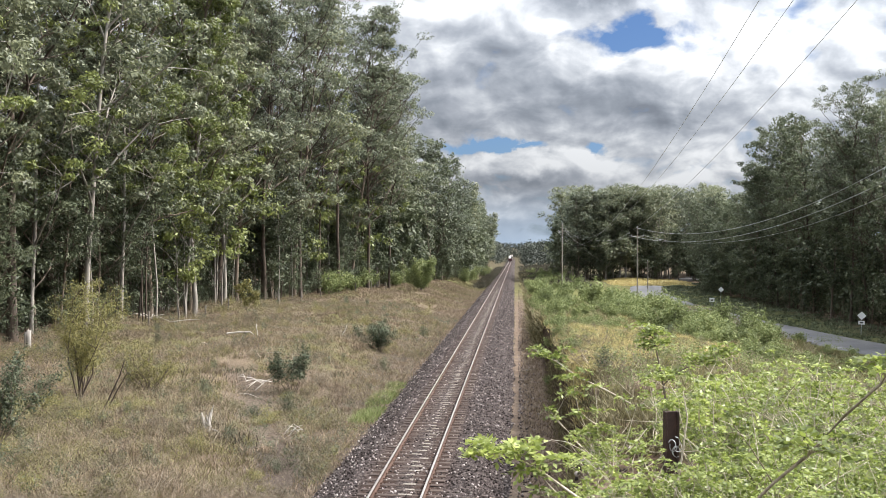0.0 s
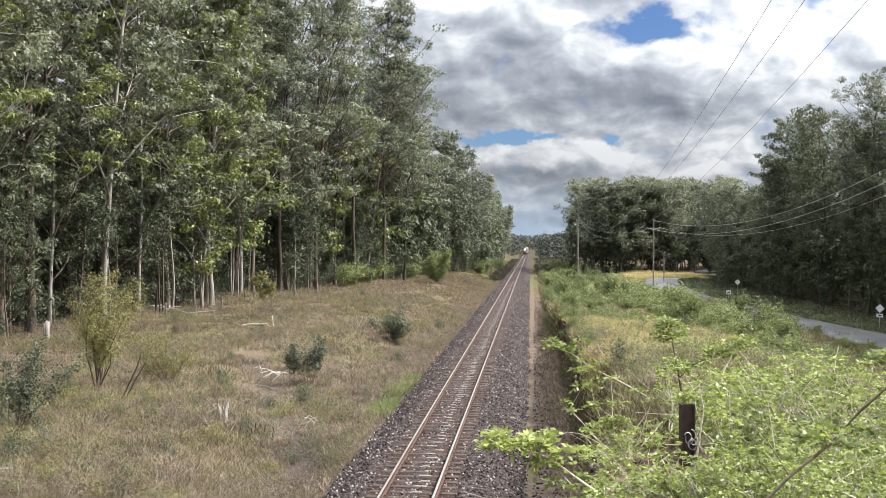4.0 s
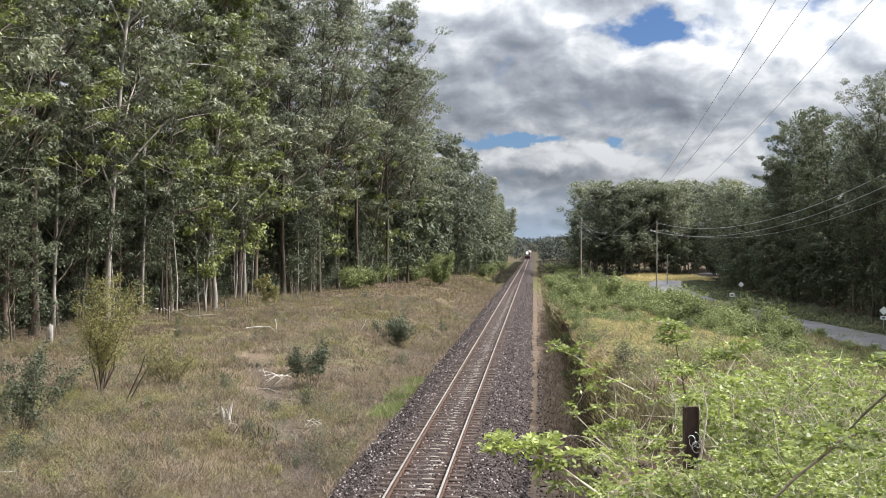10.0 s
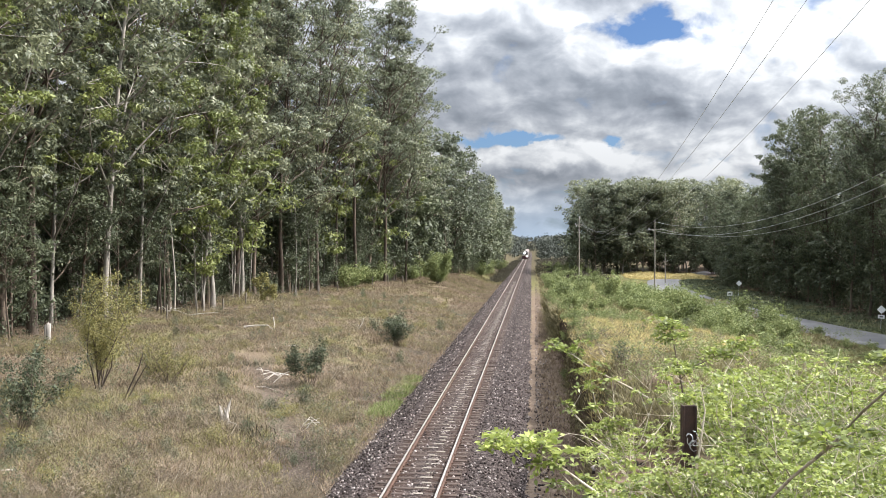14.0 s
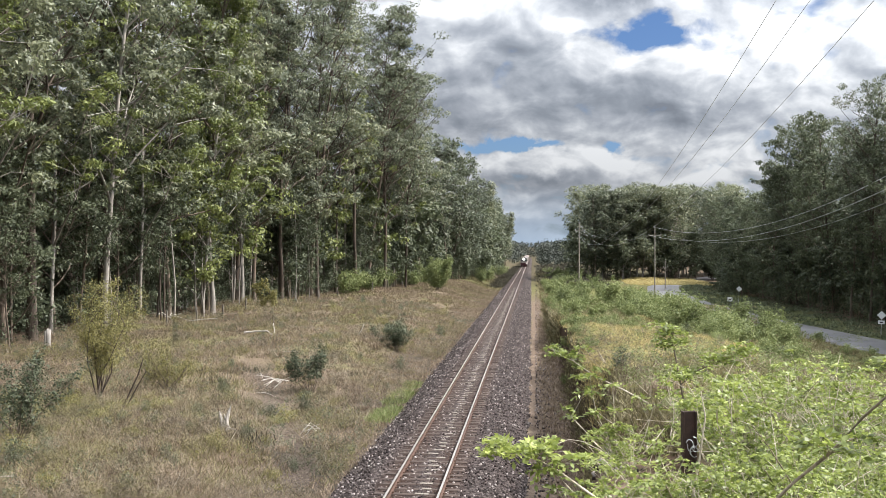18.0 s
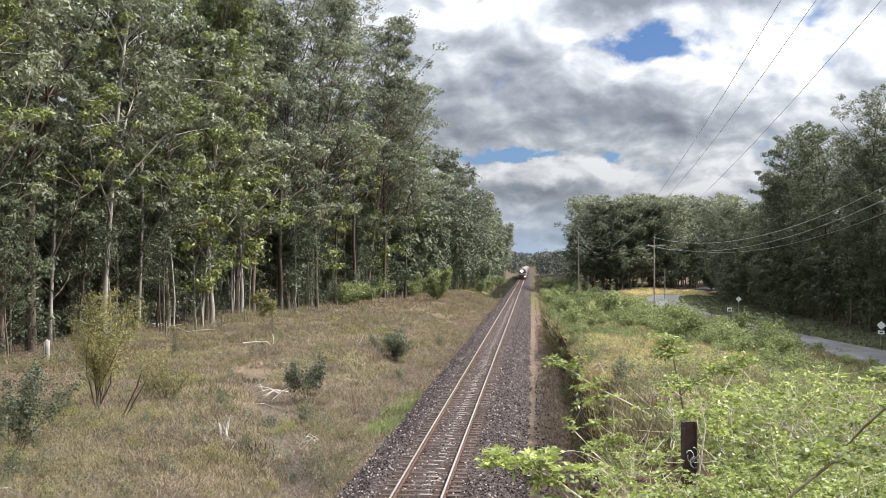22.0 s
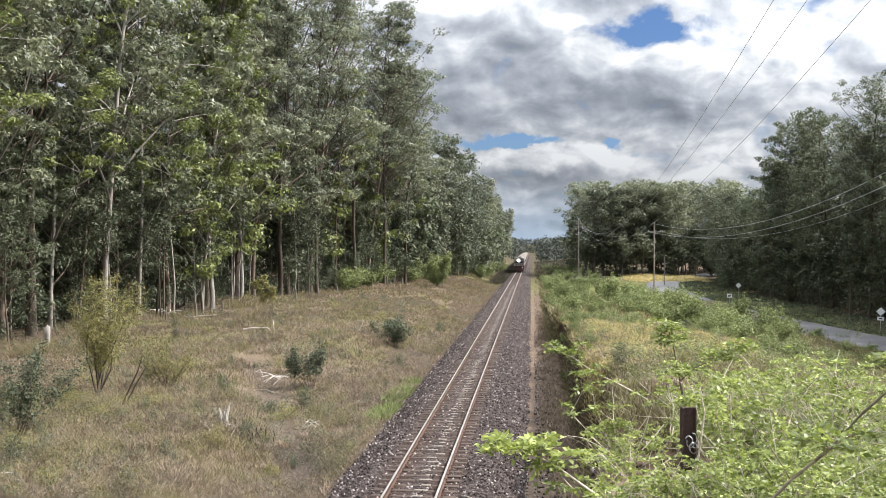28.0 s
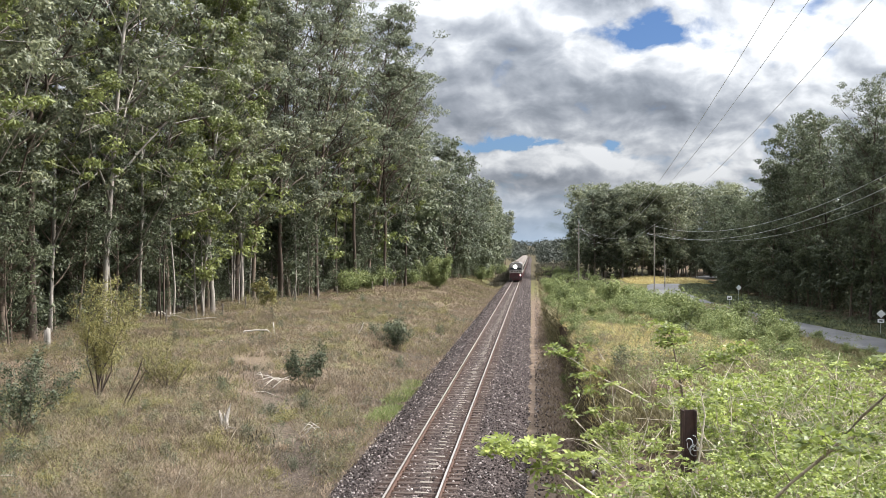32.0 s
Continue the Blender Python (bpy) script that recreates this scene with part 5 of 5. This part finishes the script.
# ---- road signs ----
def road_sign(x, y, plate):
    root = new("road_sign")
    root.matrix_basis = pose(x, y, land(x, y), 0, 2, -18)
    t = Tubes()
    t.add([(0, 0.03, -0.2), (0, 0.03, 2.45)], [0.03, 0.03], 8)
    t.make("post", GALVANISED, root)
    bm = box(bmesh.new(), -0.32, 0.32, -0.01, 0.01, -0.32, 0.32, 0.004)
    bmesh.ops.rotate(bm, cent=(0, 0, 0), matrix=Matrix.Rotation(radians(45), 3, "Y"), verts=bm.verts[:])
    bmesh.ops.translate(bm, vec=(0, 0, 2.15), verts=bm.verts[:])
    face = part("diamond_plate", bm, SIGN_WHITE, root, "pale diamond warning plate")
    if plate:
        small = part("speed_plate", box(bmesh.new(), -0.32, 0.32, -0.012, 0.008, 1.22, 1.6, 0.004), SIGN_WHITE, root, "pale square plate below the diamond")
        part("plate_marking", box(bmesh.new(), -0.16, 0.16, -0.016, -0.012, 1.34, 1.48), SIGN_BLACK, small)
    return tagged(root, "diamond road warning sign on a thin metal post", "road sign")


road_sign(36.0, 105, True)
road_sign(31.7, 155, False)


# ---- small things beside the line ----
def rust_post():
    root = new("steel_post")
    bm = bmesh.new()
    box(bm, -0.10, 0.10, -0.012, 0.012, -0.5, 1.15, 0.004)
    box(bm, -0.10, -0.078, -0.07, 0.07, -0.5, 1.15, 0.004)
    box(bm, 0.078, 0.10, -0.07, 0.07, -0.5, 1.15, 0.004)
    part("post", bm, DARK_POST, root)
    rng = np.random.default_rng(2)
    for k in range(7):
        a = 6.28 * k / 7
        c = (0.03 + 0.03 * rng.normal(), -0.10, 0.68 + 0.05 * rng.normal())
        w = Tubes()
        w.add([(c[0] + math.cos(a + j) * 0.055, c[1] - 0.02 * rng.random(), c[2] + math.sin(a + j) * 0.07) for j in (0.0, 0.7, 1.4, 2.1, 2.8, 3.5)], [0.005] * 6, 4)
        w.make("wire_loop", GALVANISED, root, "loop of pale fencing wire")
    root.matrix_basis = pose(1.96, 12.6, 3.90, 0, 0, 8) @ Matrix.Diagonal((0.9, 0.9, 1, 1))
    tagged(root, "dark rusted steel post standing in the leafy bush", "post")


rust_post()


def fence_post(x, y, h, r, mat, label, lean=0.0):
    t = Tubes()
    rng = np.random.default_rng(int(x * 100 + y * 7) % 9999)
    t.add([(0, 0, -0.2), (0.01, 0, h * 0.5), (0.02 * rng.normal(), 0.01, h - 0.02), (0.02 * rng.normal(), 0.01, h)], [r, r * 0.97, r * 0.92, r * 0.6], 8)
    ob = t.make("fence_post", mat)
    ob.matrix_basis = pose(x, y, land(x, y), lean, lean, 0)
    tagged(ob, label, "fence post", "fence along the forest edge")


for k in range(14):
    y = 62 + k * 6.5
    fence_post(left_edge(y) + 2.2, y, 1.25, 0.07, POST_WOOD, "dark weathered fence post at the forest edge", (k % 3 - 1) * 3)
fence_post(-30.9, 59, 1.3, 0.16, GREY_WOOD, "stout grey strainer post of a fence")
fence_post(-31.6, 60, 1.1, 0.12, GREY_WOOD, "stout grey strainer post of a fence")


def stick(name, points, radius, mat, label, category):
    """Dead wood on the ground; the points are offsets from the land's surface."""
    t = Tubes()
    path = [(x, y, land(x, y) + h) for x, y, h in points]
    t.add(path, [radius * (1 - 0.6 * i / (len(path) - 1)) for i in range(len(path))], 6)
    tagged(t.make(name, mat), label, category)


stick("fallen_branch", [(-21.5, 70, 0.35), (-20.6, 70, 0.42), (-19.7, 70, 0.36), (-19.2, 69.6, 0.1)], 0.07, DEAD_WOOD, "bleached fallen branch lying in the grass", "fallen branch")
stick("fallen_branch", [(-19.4, 70.5, 0.9), (-19.25, 70.2, 0.5), (-19.1, 69.8, 0.02)], 0.035, DEAD_WOOD, "bleached fallen branch lying in the grass", "fallen branch")
stick("fallen_log", [(-5.9 - 3.6, 25.6, 0.12), (-8.9, 25.8, 0.2), (-8.2, 26.0, 0.16), (-7.4, 26.1, 0.12)], 0.10, DEAD_WOOD, "bleached crooked log lying beside the line", "log")
stick("fallen_log", [(-9.6, 24.9, 0.1), (-9.3, 25.3, 0.12), (-9.0, 25.7, 0.16)], 0.09, DEAD_WOOD, "bleached crooked log lying beside the line", "log")


def broken_stump(x, y):
    """A split, leaning stump: several splintered shafts of unlike height from one butt."""
    rng = np.random.default_rng(44)
    t = Tubes()
    for k in range(9):
        a, h = k * 0.7, 0.35 + 0.75 * rng.random()
        base = Vector((math.cos(a) * 0.13, math.sin(a) * 0.10, -0.1))
        path = wander(rng, base, (-0.12 + 0.2 * rng.normal(), 0.1 * rng.normal(), 1), h, 5, 0.12)
        t.add(path, [0.075, 0.062, 0.055, 0.045, 0.034, 0.008], 5)
    for k in range(3):
        a = 2.1 * k
        t.add(wander(rng, (0, 0, 0.05), (math.cos(a), math.sin(a), 0.25), 0.5, 4, 0.2, -0.08), [0.05, 0.042, 0.035, 0.025, 0.01], 5)
    ob = t.make("bleached_stump", STUMP_WOOD)
    ob.matrix_basis = pose(x, y, land(x, y))
    tagged(ob, "bleached split stump in the dry grass", "stump")


broken_stump(-12.0, 36.6)
stick("dead_sapling", [(-17.3, 39, -0.1), (-16.9, 39, 0.7), (-16.5, 39, 1.5), (-16.3, 39, 2.1)], 0.05, BARK_DARK, "leaning dead sapling with dark bark", "dead sapling")
stick("dead_sapling", [(-17.2, 39.1, -0.1), (-16.7, 39.1, 0.8), (-16.2, 39.1, 1.6)], 0.04, BARK_DARK, "leaning dead sapling with dark bark", "dead sapling")
stick("fallen_branch", [(-16.4, 62, 0.08), (-15.8, 62.2, 0.18), (-15.0, 62.1, 0.1)], 0.035, DEAD_WOOD, "thin grey fallen branch in the grass", "fallen branch")
stick("fallen_branch", [(-13.6, 74, 0.05), (-13.3, 74, 0.6), (-13.2, 74, 0.95)], 0.05, DEAD_WOOD, "short bleached snag in the grass", "snag")
rng = np.random.default_rng(92)
for x, y, spread, length, thick, count in ((-31.4, 81, 1.0, 2.2, 0.05, 9), (-14.4, 50.5, 0.7, 1.3, 0.025, 6), (-9.3, 40.0, 0.6, 0.8, 0.025, 4)):     # heaps of dead wood
    for _ in range(count):
        px, py, a, l = x + rng.normal() * spread, y + rng.normal() * spread, rng.random() * 6.28, length * (0.6 + 0.6 * rng.random())
        dx, dy = math.cos(a) * l / 2, math.sin(a) * l / 2
        stick("dead_branch", [(px - dx, py - dy, 0.05), (px, py, 0.2 + 0.35 * rng.random()), (px + dx, py + dy, 0.1 + 0.5 * rng.random())], thick, DEAD_WOOD, "grey dead branch in a heap of fallen wood", "dead branch")
rng = np.random.default_rng(91)
for _ in range(26):
    y = 22 + 60 * rng.random()
    x = -8.5 - rng.random() * min(20, 0.45 * y)
    a, l = rng.random() * 6.28, 0.5 + 0.9 * rng.random()
    stick("fallen_twig", [(x, y, 0.05), (x + math.cos(a) * l * 0.5, y + math.sin(a) * l * 0.5, 0.14), (x + math.cos(a) * l, y + math.sin(a) * l, 0.06)], 0.022, DEAD_WOOD if rng.random() < 0.5 else BARK_BROWN, "fallen dry twig lying in the grass", "twig")


def marker_box():
    root = new("roadside_marker")
    root.matrix_basis = pose(29.4, 150, land(29.4, 150), 0, 0, -12)
    part("plate", box(bmesh.new(), -0.36, 0.36, -0.02, 0.02, 0.75, 1.35, 0.01), SIGN_WHITE, root, "square white plate")
    part("plate_marking", box(bmesh.new(), -0.2, 0.2, -0.026, -0.021, 0.92, 1.12), SIGN_BLACK, root)
    t = Tubes()
    t.add([(0, 0.05, -0.2), (0, 0.05, 1.3)], [0.035, 0.035], 8)
    t.make("post", GALVANISED, root)
    tagged(root, "small square white marker sign at the roadside", "road sign")


marker_box()


# ---- the train ----
def metal_paint(name, dark, light, rough=0.4):
    return surface(name, dark, light, 1.2, rough, 8, 0.08, 0.004)


MAROON = metal_paint("maroon train paint", (0.030, 0.008, 0.010), (0.060, 0.015, 0.018))
CREAM = metal_paint("pale train paint", (0.27, 0.245, 0.225), (0.38, 0.355, 0.325))
SILVER = metal_paint("dull silver train side", (0.075, 0.07, 0.066), (0.13, 0.122, 0.115), 0.5)
ROOF = metal_paint("dusty train roof", (0.095, 0.078, 0.066), (0.155, 0.13, 0.112), 0.85)
BLACK = metal_paint("black underframe", (0.012, 0.012, 0.012), (0.03, 0.028, 0.026), 0.7)


def glass_dark():
    m, n = material("dark windscreen glass")
    finish(n, (0.02, 0.024, 0.028, 1), 0.08, specular=0.6)
    return m


def lamp_glow(name, color, strength):
    m, n = material(name)
    n.add("ShaderNodeOutputMaterial", {0: n.add("ShaderNodeEmission", {0: (*color, 1), 1: strength}).outputs[0]})
    return m


GLASS, HEADLAMP = glass_dark(), lamp_glow("lit headlamp", (1.0, 0.96, 0.88), 40.0)


def hull(length, width, z0, z1, shoulder, slope=0.0):
    """A rail vehicle's shell with a rounded roof; the front end slopes back."""
    half = width / 2
    prof = [(-half, z0), (-half, z1 - shoulder)]
    for i in range(1, 8):
        a = math.pi * i / 8
        prof.append((-half * math.cos(a), z1 - shoulder + shoulder * math.sin(a)))
    prof += [(half, z1 - shoulder), (half, z0)]
    bm = bmesh.new()
    rings = []
    for y in (0.0, 0.35, length):
        k = 0.94 if y == 0 else 1.0
        rings.append([bm.verts.new((a * k, y + (slope * max(0, (b - z0) / (z1 - z0) - 0.35) if y < 1 else 0), z0 + (b - z0) * (0.985 if y == 0 else 1))) for a, b in prof])
    for r in range(2):
        for i in range(len(prof) - 1):
            bm.faces.new((rings[r][i], rings[r][i + 1], rings[r + 1][i + 1], rings[r + 1][i]))
    bm.faces.new(rings[0])
    bm.faces.new(rings[2][::-1])
    return bm


def bogie(parent, y):
    bm = bmesh.new()
    box(bm, -1.15, 1.15, y - 1.4, y + 1.4, 0.35, 0.75, 0.05)
    frame_ob = part("bogie", bm, BLACK, parent)
    for dy in (-0.95, 0.95):
        for s in (-1, 1):
            w = bmesh.new()
            bmesh.ops.create_cone(w, cap_ends=True, segments=20, radius1=0.46, radius2=0.46, depth=0.13)
            bmesh.ops.rotate(w, cent=(0, 0, 0), matrix=Matrix.Rotation(radians(90), 3, "Y"), verts=w.verts[:])
            bmesh.ops.translate(w, vec=(s * 0.753, y + dy, 0.46), verts=w.verts[:])
            part("wheel", w, BLACK, frame_ob)


def build_locomotive():
    root = new("locomotive")
    part("lower_body", hull(18.0, 2.72, 0.75, 1.75, 0.02), MAROON, root, "dark maroon lower body")
    part("band", hull(18.02, 2.745, 1.754, 2.22, 0.02, 0.0), CREAM, root, "pale cream band round the body")
    part("upper_body", hull(18.0, 2.70, 2.224, 3.95, 0.55, 0.55), SILVER, root, "dull silver upper body and roof")
    for s in (-1, 1):
        part("windscreen", box(bmesh.new(), s * 0.62 - 0.5, s * 0.62 + 0.5, 0.0, 0.2, 2.45, 2.80, 0.03), GLASS, root, "dark windscreen pane")
        part("buffer_beam_step", box(bmesh.new(), s * 1.05 - 0.2, s * 1.05 + 0.2, -0.15, 0.3, 0.3, 0.7, 0.03), BLACK, root)
    for i in range(8):
        part("body_panel", box(bmesh.new(), -1.385, -1.362, 2.0 + i * 1.9, 3.6 + i * 1.9, 2.3, 2.95, 0.008), SILVER, root)
    for a, b in ((-1.0, -0.55), (-0.42, -0.1), (0.12, 0.5), (0.62, 1.0)):
        part("band_marking", box(bmesh.new(), a, b, -0.03, 0.02, 1.9, 2.08), BLACK, root, "dark mark on the pale band")
    case = part("headlight", box(bmesh.new(), -0.42, 0.42, 0.05, 0.5, 2.86, 3.24, 0.06), BLACK, root)
    w = bmesh.new()
    bmesh.ops.create_uvsphere(w, u_segments=16, v_segments=8, radius=0.30)
    bmesh.ops.transform(w, matrix=Matrix.Translation((-0.12, 0.05, 3.05)) @ Matrix.Diagonal((1, 0.3, 1, 1)), verts=w.verts[:])
    part("headlamp", w, HEADLAMP, case, "lit white headlamp")
    w = bmesh.new()
    bmesh.ops.create_uvsphere(w, u_segments=12, v_segments=6, radius=0.10)
    bmesh.ops.transform(w, matrix=Matrix.Translation((0.92, -0.02, 1.25)) @ Matrix.Diagonal((1, 0.4, 1, 1)), verts=w.verts[:])
    part("ditch_light", w, HEADLAMP, root, "small lit marker lamp")
    part("coupler", box(bmesh.new(), -0.14, 0.14, -0.45, 0.1, 0.72, 0.98, 0.04), BLACK, root)
    part("pilot", box(bmesh.new(), -1.2, 1.2, -0.05, 0.1, 0.18, 0.74, 0.03), MAROON, root)
    part("underframe", box(bmesh.new(), -1.2, 1.2, 0.2, 17.8, 0.45, 0.748, 0.03), BLACK, root)
    for i in range(3):
        part("roof_fan", box(bmesh.new(), -0.55, 0.55, 6 + i * 3, 7.6 + i * 3, 3.9, 4.05, 0.04), ROOF, root)
    bogie(root, 3.2)
    bogie(root, 14.8)
    return tagged(root, "maroon and silver diesel locomotive with a lit headlight", "locomotive")


def build_coach():
    root = new("railway_coach")
    part("lower_body", hull(20.0, 2.7, 0.75, 1.6, 0.02), MAROON, root, "maroon lower side")
    part("upper_body", hull(20.0, 2.68, 1.604, 3.15, 0.02), CREAM, root, "pale upper side")
    part("roof", hull(20.0, 2.66, 3.154, 3.85, 0.55), ROOF, root, "dusty rounded roof")
    for s in (-1, 1):
        for i in range(8):
            part("window", box(bmesh.new(), s * 1.345 - 0.012, s * 1.345 + 0.012, 1.8 + i * 2.2, 3.2 + i * 2.2, 1.9, 2.7, 0.006), GLASS, root)
    part("underframe", box(bmesh.new(), -1.1, 1.1, 0.3, 19.7, 0.45, 0.748, 0.03), BLACK, root)
    bogie(root, 3.0)
    bogie(root, 17.0)
    return tagged(root, "maroon and cream railway coach with a dusty roof", "railway coach", "coaches of the train")


LOCO = build_locomotive()
COACHES = [build_coach()]
for vehicle in (LOCO, COACHES[0]):     # to the loading gauge of the line
    for piece in vehicle.children_recursive:
        piece.data.transform(Matrix.Diagonal((1.07, 1, 1.07, 1)))
COACHES += [copy_thing(COACHES[0], pose(0, 0, 0)) for _ in range(13)]


def motions():
    """The train draws nearer along the line at a steady pace."""
    times = [(t, 213.5 + 15.25 * (32 - t)) for t in (0, 4, 8, 12, 16, 20, 24, 28, 32)]
    slope = -math.degrees(math.atan(GRADE))
    turn = math.degrees(math.atan(SWAY))
    walk(LOCO, [(t, pose(line_x(y), y, line_level(y), slope, 0, turn)) for t, y in times])
    for k, coach in enumerate(COACHES):
        gap = 18.8 + 20.8 * k
        walk(coach, [(t, pose(line_x(y + gap), y + gap, line_level(y + gap), slope, 0, turn)) for t, y in times])


motions()
